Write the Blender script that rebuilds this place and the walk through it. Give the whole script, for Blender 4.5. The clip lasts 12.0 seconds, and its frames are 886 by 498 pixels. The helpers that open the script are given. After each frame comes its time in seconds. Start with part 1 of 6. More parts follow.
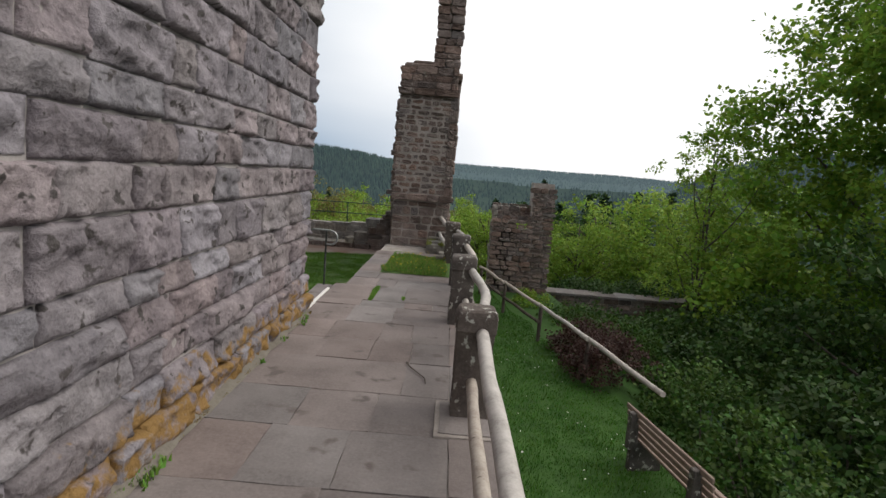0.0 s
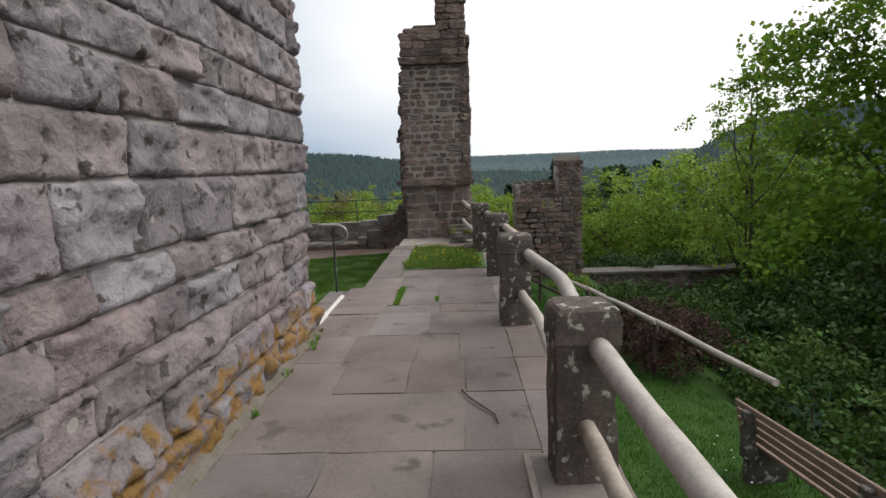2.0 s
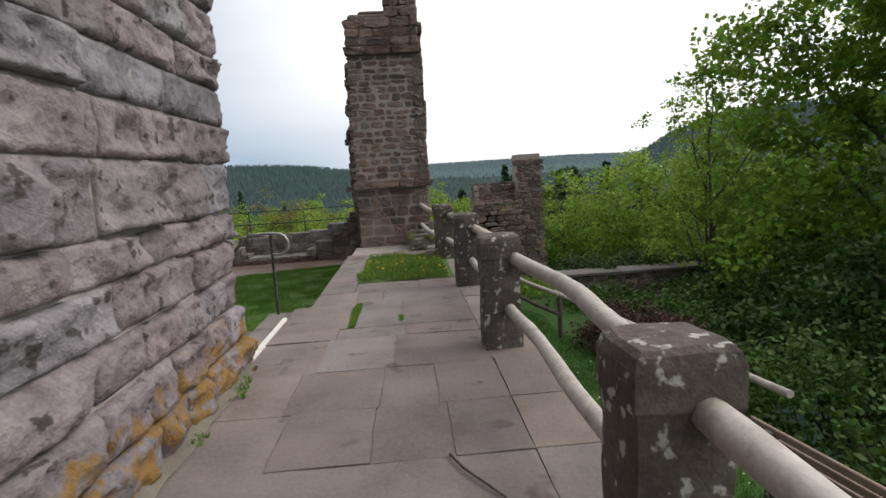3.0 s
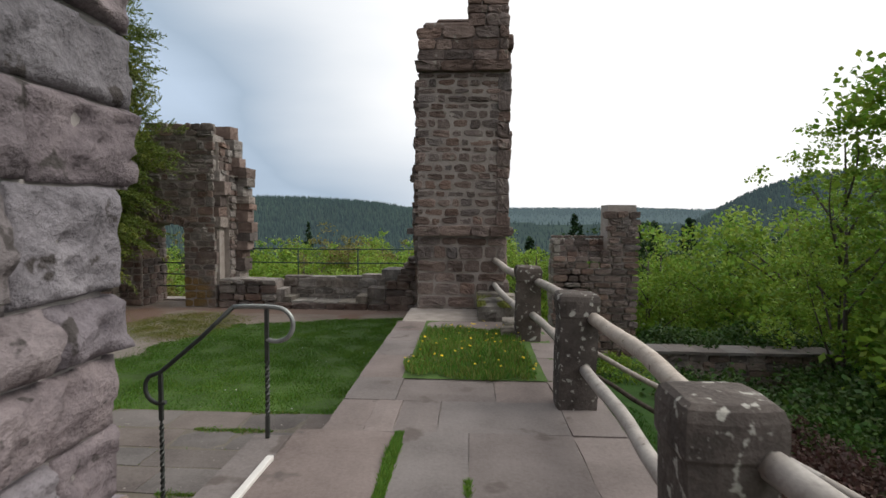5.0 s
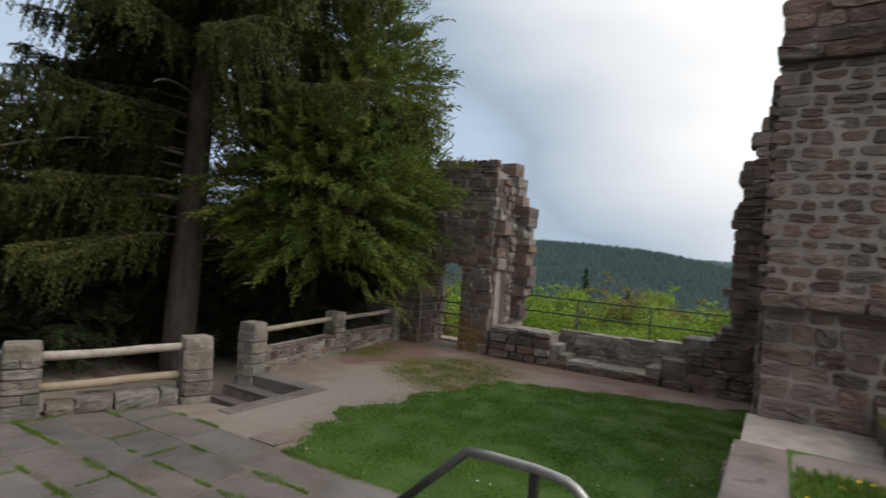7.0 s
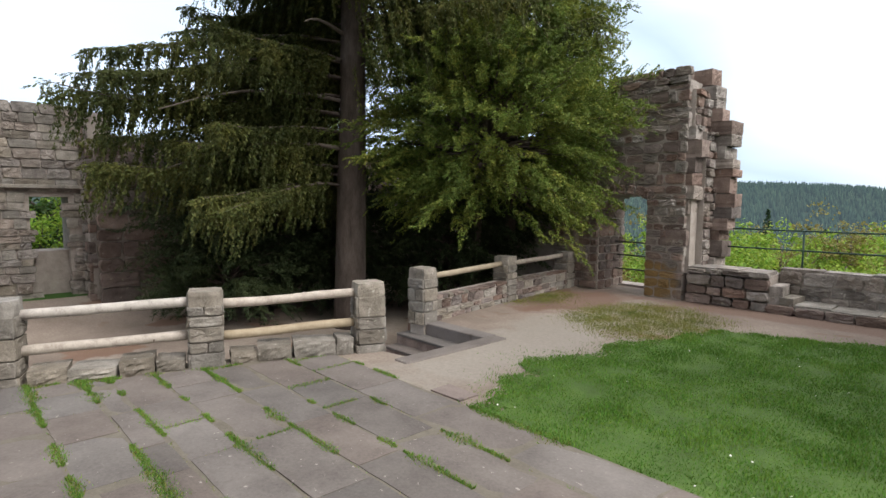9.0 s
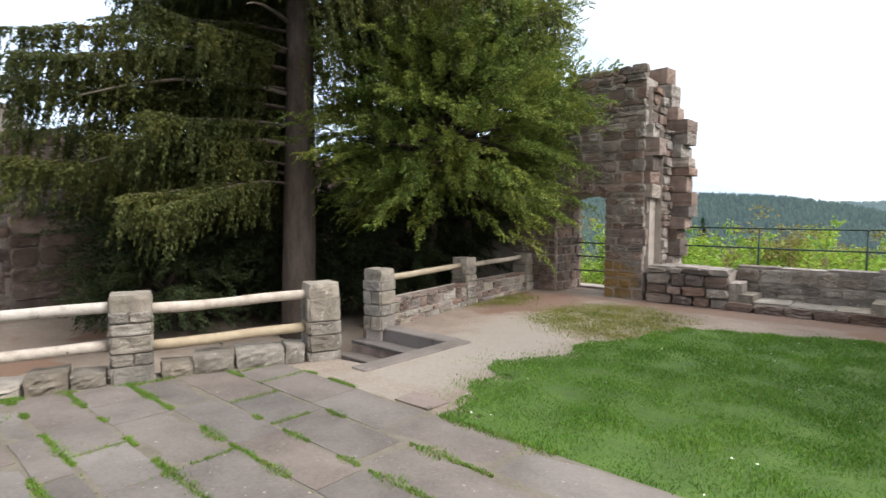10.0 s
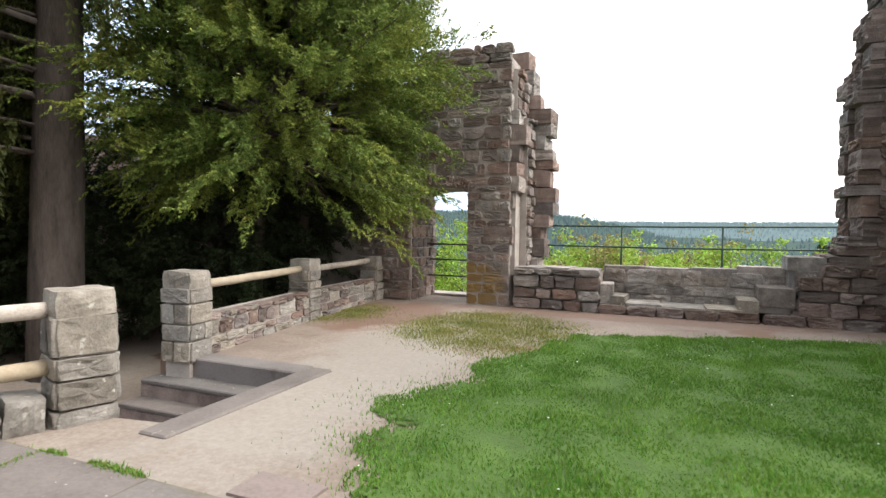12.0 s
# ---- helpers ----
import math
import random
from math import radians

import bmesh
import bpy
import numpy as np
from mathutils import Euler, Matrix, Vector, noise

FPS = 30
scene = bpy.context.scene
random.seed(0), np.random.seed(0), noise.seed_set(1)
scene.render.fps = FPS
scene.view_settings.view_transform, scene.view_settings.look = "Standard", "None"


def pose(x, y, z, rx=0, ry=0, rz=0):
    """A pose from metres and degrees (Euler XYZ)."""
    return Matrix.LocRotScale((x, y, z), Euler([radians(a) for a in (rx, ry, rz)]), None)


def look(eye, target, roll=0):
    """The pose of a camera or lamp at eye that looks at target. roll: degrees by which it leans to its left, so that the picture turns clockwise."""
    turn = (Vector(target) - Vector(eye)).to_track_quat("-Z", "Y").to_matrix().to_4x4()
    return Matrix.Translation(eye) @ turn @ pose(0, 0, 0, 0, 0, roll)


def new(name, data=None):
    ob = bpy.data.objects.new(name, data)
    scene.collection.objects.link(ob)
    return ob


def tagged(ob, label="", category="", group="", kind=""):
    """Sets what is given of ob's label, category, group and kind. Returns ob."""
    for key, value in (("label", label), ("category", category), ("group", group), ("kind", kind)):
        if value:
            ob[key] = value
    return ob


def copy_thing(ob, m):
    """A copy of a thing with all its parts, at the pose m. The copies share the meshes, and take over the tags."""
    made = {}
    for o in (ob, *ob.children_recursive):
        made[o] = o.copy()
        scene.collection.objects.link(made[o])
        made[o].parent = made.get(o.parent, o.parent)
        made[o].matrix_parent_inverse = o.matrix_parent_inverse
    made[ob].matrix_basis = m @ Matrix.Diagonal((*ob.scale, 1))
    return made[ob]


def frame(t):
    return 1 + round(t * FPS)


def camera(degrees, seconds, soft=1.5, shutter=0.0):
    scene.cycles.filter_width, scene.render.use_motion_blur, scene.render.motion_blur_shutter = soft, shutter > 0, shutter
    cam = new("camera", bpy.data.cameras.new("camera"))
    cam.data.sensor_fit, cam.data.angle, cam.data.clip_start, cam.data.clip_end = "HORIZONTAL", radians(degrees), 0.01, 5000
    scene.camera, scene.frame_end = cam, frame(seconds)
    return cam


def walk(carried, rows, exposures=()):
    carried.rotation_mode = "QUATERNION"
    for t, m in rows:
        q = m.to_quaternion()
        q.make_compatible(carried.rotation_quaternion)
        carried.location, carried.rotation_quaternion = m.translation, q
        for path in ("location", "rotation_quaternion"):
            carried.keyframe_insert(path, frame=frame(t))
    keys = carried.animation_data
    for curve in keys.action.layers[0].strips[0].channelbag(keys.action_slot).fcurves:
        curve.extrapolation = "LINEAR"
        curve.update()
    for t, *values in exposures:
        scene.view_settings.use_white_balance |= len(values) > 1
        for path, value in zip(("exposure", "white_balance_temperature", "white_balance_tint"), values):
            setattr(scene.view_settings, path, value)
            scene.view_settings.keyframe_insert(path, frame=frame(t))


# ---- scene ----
cam = camera(78.0, 12.0, soft=1.5, shutter=0.2)
PATH = [
    (0, (0.124, 0.042, 1.765), (0.116, 2.024, 1.492), 4.7),
    (0.5, (0.07, 0.36, 1.717), (0.041, 2.347, 1.491), 2.3),
    (1, (0.062, 0.778, 1.52), (-0.279, 2.738, 1.313), 2.3),
    (1.5, (-0.027, 1.202, 1.467), (-0.162, 3.174, 1.162), -1.0),
    (2, (-0.141, 1.564, 1.429), (-0.199, 3.542, 1.137), -2.0),
    (2.5, (-0.21, 2.017, 1.293), (-0.344, 3.992, 1.007), -2.3),
    (3, (-0.26, 2.581, 1.277), (-0.146, 4.559, 1.006), -3.5),
    (3.2, (-0.265, 2.81, 1.269), (-0.155, 4.788, 0.999), -2.8),
    (5, (-0.399, 4.811, 1.348), (-0.501, 6.805, 1.235), 0.5),
    (5.5, (-0.506, 5.318, 1.36), (-0.733, 7.304, 1.311), 1.7),
    (6, (-0.585, 5.916, 1.363), (-1.168, 7.829, 1.387), 2.4),
    (6.5, (-0.742, 6.349, 1.379), (-1.529, 8.187, 1.44), 3.5),
    (7, (-1.12, 6.66, 1.365), (-2.165, 8.365, 1.378), 4.3),
    (7.5, (-1.438, 7.017, 1.345), (-2.864, 8.418, 1.322), 1.7),
    (9.5, (-2.387, 7.463, 0.835), (-3.842, 8.822, 0.651), 0.3),
    (10, (-2.638, 7.635, 0.749), (-3.965, 9.126, 0.619), 0.2),
    (10.5, (-2.89, 7.812, 0.674), (-3.951, 9.498, 0.485), -0.5),
    (11, (-3.212, 8.142, 0.544), (-4.132, 9.909, 0.37), -0.6),
    (11.5, (-3.637, 8.51, 0.492), (-4.491, 10.314, 0.365), -0.6),
    (12, (-4.216, 8.944, 0.372), (-4.984, 10.79, 0.304), 0.8),
]
EXPOSURES = [(0, -0.1), (3.0, 0.0), (5.0, -0.1), (7.0, -0.2), (7.7, -0.1), (9.3, 0.9), (10.5, 1.15), (12, 1.35)]
walk(cam, [(t, look(eye, target, roll)) for t, eye, target, roll in PATH], EXPOSURES)

# ---- world and sun ----
SUN_AZ, SUN_EL = radians(80), radians(44)   # to the right of straight ahead
sun_dir = Vector((math.sin(SUN_AZ) * math.cos(SUN_EL), math.cos(SUN_AZ) * math.cos(SUN_EL), math.sin(SUN_EL)))
world = bpy.data.worlds.new("sky")
scene.world = world
world.use_nodes = True
wn, wl = world.node_tree.nodes, world.node_tree.links
wn.clear()
w_out = wn.new("ShaderNodeOutputWorld")
sky = wn.new("ShaderNodeTexSky")
sky.sky_type, sky.sun_disc = "NISHITA", False
sky.sun_elevation, sky.sun_rotation = SUN_EL, SUN_AZ
bg_sky = wn.new("ShaderNodeBackground")
bg_sky.inputs["Strength"].default_value = 0.15
wl.new(sky.outputs["Color"], bg_sky.inputs["Color"])
tc = wn.new("ShaderNodeTexCoord")
cl_map = wn.new("ShaderNodeMapping")
cl_map.inputs["Scale"].default_value = (1.0, 1.0, 2.8)
wl.new(tc.outputs["Generated"], cl_map.inputs["Vector"])
cl = wn.new("ShaderNodeTexNoise")
cl.inputs["Scale"].default_value, cl.inputs["Detail"].default_value, cl.inputs["Roughness"].default_value = 1.3, 3.0, 0.42
wl.new(cl_map.outputs["Vector"], cl.inputs["Vector"])
# thin cloud is brighter towards the hidden sun
dot = wn.new("ShaderNodeVectorMath")
dot.operation = "DOT_PRODUCT"
dot.inputs[1].default_value = sun_dir
wl.new(tc.outputs["Generated"], dot.inputs[0])
glow = wn.new("ShaderNodeMapRange")
glow.inputs["From Min"].default_value, glow.inputs["From Max"].default_value = -0.08, 0.62
glow.inputs["To Min"].default_value, glow.inputs["To Max"].default_value = 0.0, 1.0
wl.new(dot.outputs["Value"], glow.inputs["Value"])
cl_add = wn.new("ShaderNodeMath")
cl_add.operation = "MULTIPLY_ADD"
cl_add.inputs[1].default_value = 0.6
wl.new(glow.outputs["Result"], cl_add.inputs[0])
soft_cl = wn.new("ShaderNodeMath")
soft_cl.operation = "MULTIPLY_ADD"
soft_cl.inputs[1].default_value, soft_cl.inputs[2].default_value = 0.36, 0.325
wl.new(cl.outputs["Fac"], soft_cl.inputs[0])
# streaks of thin cloud
wisp_map = wn.new("ShaderNodeMapping")
wisp_map.inputs["Scale"].default_value, wisp_map.inputs["Rotation"].default_value = (1.2, 2.0, 6.5), (0.25, 0.2, 0.5)
wl.new(tc.outputs["Generated"], wisp_map.inputs["Vector"])
wisp = wn.new("ShaderNodeTexNoise")
wisp.inputs["Scale"].default_value, wisp.inputs["Detail"].default_value, wisp.inputs["Roughness"].default_value = 1.6, 6.0, 0.55
wl.new(wisp_map.outputs["Vector"], wisp.inputs["Vector"])
wisp_add = wn.new("ShaderNodeMath")
wisp_add.operation = "MULTIPLY_ADD"
wisp_add.inputs[1].default_value = 0.07
wl.new(wisp.outputs["Fac"], wisp_add.inputs[0])
wl.new(soft_cl.outputs["Value"], wisp_add.inputs[2])
wl.new(wisp_add.outputs["Value"], cl_add.inputs[2])
cl_col = wn.new("ShaderNodeValToRGB")
cl_col.color_ramp.elements[0].position, cl_col.color_ramp.elements[0].color = 0.42, (0.86, 0.91, 1.0, 1)
cl_col.color_ramp.elements[1].position, cl_col.color_ramp.elements[1].color = 0.86, (1.0, 1.0, 1.0, 1)
for place, colour in ((0.50, (0.52, 0.63, 0.78, 1)), (0.59, (0.37, 0.46, 0.57, 1))):
    cl_col.color_ramp.elements.new(place).color = colour
wl.new(cl_add.outputs["Value"], cl_col.inputs["Fac"])
bg_cloud = wn.new("ShaderNodeBackground")
bg_cloud.inputs["Strength"].default_value = 1.2
wl.new(cl_col.outputs["Color"], bg_cloud.inputs["Color"])
cover = wn.new("ShaderNodeValToRGB")
cover.color_ramp.elements[0].position, cover.color_ramp.elements[0].color = 0.30, (0.35, 0.35, 0.35, 1)
cover.color_ramp.elements[1].position, cover.color_ramp.elements[1].color = 0.52, (1, 1, 1, 1)
wl.new(cl_add.outputs["Value"], cover.inputs["Fac"])
w_mix = wn.new("ShaderNodeMixShader")
wl.new(cover.outputs["Color"], w_mix.inputs["Fac"])
wl.new(bg_sky.outputs["Background"], w_mix.inputs[1])
wl.new(bg_cloud.outputs["Background"], w_mix.inputs[2])
wl.new(w_mix.outputs["Shader"], w_out.inputs["Surface"])

sun_data = bpy.data.lights.new("sun", "SUN")
sun_data.energy, sun_data.angle, sun_data.color = 2.0, radians(30), (1.0, 0.95, 0.88)
sun = new("sun", sun_data)
sun.matrix_world = look(sun_dir * 50, (0, 0, 0))


# ---- materials ----
def mat(name, ramp, scale=6.0, fine=60.0, bump=0.4, depth=0.02, rough=0.9, vary=0.0, island=0.0, stretch=(1, 1, 1), spots=None, stain=None, leaf=0.0, metal=0.0, gloss=0.25, haze_glow=None, worn=None, tints=None):
    """A rough surface: two noises over the world's own metres choose from a ramp, each piece a little lighter or darker.
    spots: (colour, scale, threshold); worn: (colour, middle, radii) of a trodden patch; stain: (colour, scale, threshold, height over which it fades out)."""
    m = bpy.data.materials.new(name)
    m.use_nodes = True
    n, l = m.node_tree.nodes, m.node_tree.links
    bsdf = n["Principled BSDF"]
    bsdf.inputs["Roughness"].default_value, bsdf.inputs["Metallic"].default_value = rough, metal
    bsdf.inputs["Specular IOR Level"].default_value = gloss
    geo = n.new("ShaderNodeNewGeometry")
    mp = n.new("ShaderNodeMapping")
    mp.inputs["Scale"].default_value = stretch
    l.new(geo.outputs["Position"], mp.inputs["Vector"])

    def noise_node(sc, detail=5.0, ro=0.6):
        t = n.new("ShaderNodeTexNoise")
        t.inputs["Scale"].default_value, t.inputs["Detail"].default_value, t.inputs["Roughness"].default_value = sc, detail, ro
        l.new(mp.outputs["Vector"], t.inputs["Vector"])
        return t

    def math_node(op, a, b):
        t = n.new("ShaderNodeMath")
        t.operation = op
        for i, v in enumerate((a, b)):
            if isinstance(v, (int, float)):
                t.inputs[i].default_value = v
            else:
                l.new(v, t.inputs[i])
        return t.outputs["Value"]

    def mix_col(fac, a, b):
        t = n.new("ShaderNodeMix")
        t.data_type = "RGBA"
        l.new(fac, t.inputs["Factor"])
        for key, v in (("A", a), ("B", b)):
            sock = [s for s in t.inputs if s.name == key and s.type == "RGBA"][0]
            if isinstance(v, tuple):
                sock.default_value = (*v, 1)
            else:
                l.new(v, sock)
        return [s for s in t.outputs if s.type == "RGBA"][0]

    def step_node(value, lo, hi, a=0.0, b=1.0):
        t = n.new("ShaderNodeMapRange")
        for key, v in (("From Min", lo), ("From Max", hi), ("To Min", a), ("To Max", b)):
            t.inputs[key].default_value = v
        l.new(value, t.inputs["Value"])
        return t.outputs["Result"]

    big, small = noise_node(scale), noise_node(fine, 4.0, 0.65)
    fac = math_node("ADD", math_node("MULTIPLY", big.outputs["Fac"], 0.65), math_node("MULTIPLY", small.outputs["Fac"], 0.35))
    cr = n.new("ShaderNodeValToRGB")
    els = cr.color_ramp.elements
    for i, c in enumerate(ramp):
        p = 0.3 + 0.4 * i / max(1, len(ramp) - 1)
        e = els[i] if i < 2 else els.new(p)
        e.position, e.color = p, (*c, 1)
    l.new(fac, cr.inputs["Fac"])
    col = cr.outputs["Color"]
    if vary:
        info = n.new("ShaderNodeObjectInfo")
        hsv = n.new("ShaderNodeHueSaturation")
        l.new(step_node(info.outputs["Random"], 0, 1, 1 - vary, 1 + vary), hsv.inputs["Value"])
        frac = math_node("FRACT", math_node("MULTIPLY", info.outputs["Random"], 37.7), 0.0)
        l.new(step_node(frac, 0, 1, 0.7, 1.4), hsv.inputs["Saturation"])
        l.new(col, hsv.inputs["Color"])
        col = hsv.outputs["Color"]
    if tints:
        info = n.new("ShaderNodeObjectInfo")
        frac = math_node("FRACT", math_node("MULTIPLY", info.outputs["Random"], 91.3), 0.0)
        patch = noise_node(1.9, 3.0, 0.5)
        pick = math_node("ADD", math_node("MULTIPLY", frac, 0.75), math_node("MULTIPLY", patch.outputs["Fac"], 0.25))
        tint = mix_col(step_node(pick, 0.15, 0.85), tints[0], tints[1])
        t = n.new("ShaderNodeMix")
        t.data_type, t.blend_type = "RGBA", "MULTIPLY"
        t.inputs["Factor"].default_value = 1.0
        for key, v in (("A", col), ("B", tint)):
            l.new(v, [q for q in t.inputs if q.name == key and q.type == "RGBA"][0])
        col = [q for q in t.outputs if q.type == "RGBA"][0]
    if island:
        hsv = n.new("ShaderNodeHueSaturation")
        l.new(step_node(geo.outputs["Random Per Island"], 0, 1, 1 - island, 1 + island), hsv.inputs["Value"])
        frac = math_node("FRACT", math_node("MULTIPLY", geo.outputs["Random Per Island"], 51.3), 0.0)
        l.new(step_node(frac, 0, 1, 0.475, 0.525), hsv.inputs["Hue"])
        l.new(col, hsv.inputs["Color"])
        col = hsv.outputs["Color"]
    if spots:
        s_noise = noise_node(spots[1], 3.0, 0.5)
        col = mix_col(step_node(s_noise.outputs["Fac"], spots[2], spots[2] + 0.05), col, spots[0])
    if stain:
        s_noise = noise_node(stain[1], 4.0, 0.6)
        sep = n.new("ShaderNodeSeparateXYZ")
        l.new(geo.outputs["Position"], sep.inputs["Vector"])
        keep = step_node(sep.outputs["Z"], stain[3] * 0.35, stain[3], 1.0, 0.0)
        raised = math_node("ADD", s_noise.outputs["Fac"], math_node("MULTIPLY", keep, 0.35))
        hit = step_node(raised, stain[2] + 0.2, stain[2] + 0.32)
        col = mix_col(math_node("MULTIPLY", hit, step_node(keep, 0.0, 0.25)), col, stain[0])
    for colour, centre, radii in worn or ():
        w_mp = n.new("ShaderNodeMapping")
        w_mp.vector_type = "TEXTURE"
        w_mp.inputs["Location"].default_value, w_mp.inputs["Scale"].default_value = centre, radii
        l.new(geo.outputs["Position"], w_mp.inputs["Vector"])
        ln_ = n.new("ShaderNodeVectorMath")
        ln_.operation = "LENGTH"
        l.new(w_mp.outputs["Vector"], ln_.inputs[0])
        edge_n = noise_node(1.7, 5.0, 0.65)
        d_ = math_node("ADD", ln_.outputs["Value"], math_node("MULTIPLY", edge_n.outputs["Fac"], 1.5))
        shade_ = mix_col(step_node(small.outputs["Fac"], 0.3, 0.7), tuple(c * 0.78 for c in colour), colour)
        col = mix_col(step_node(d_, 1.45, 1.85, 0.85, 0.0), col, shade_)
    l.new(col, bsdf.inputs["Base Color"])
    # emission that paints the haze of distance onto far surfaces
    if haze_glow:
        bsdf.inputs["Emission Color"].default_value, bsdf.inputs["Emission Strength"].default_value = (*haze_glow, 1), 1.0
    if bump:
        bp = n.new("ShaderNodeBump")
        bp.inputs["Strength"].default_value, bp.inputs["Distance"].default_value = bump, depth
        l.new(fac, bp.inputs["Height"])
        l.new(bp.outputs["Normal"], bsdf.inputs["Normal"])
    if leaf:
        tr = n.new("ShaderNodeBsdfTranslucent")
        l.new(col, tr.inputs["Color"])
        mx = n.new("ShaderNodeMixShader")
        mx.inputs["Fac"].default_value = leaf
        l.new(bsdf.outputs["BSDF"], mx.inputs[1])
        l.new(tr.outputs["BSDF"], mx.inputs[2])
        l.new(mx.outputs["Shader"], n["Material Output"].inputs["Surface"])
    return m


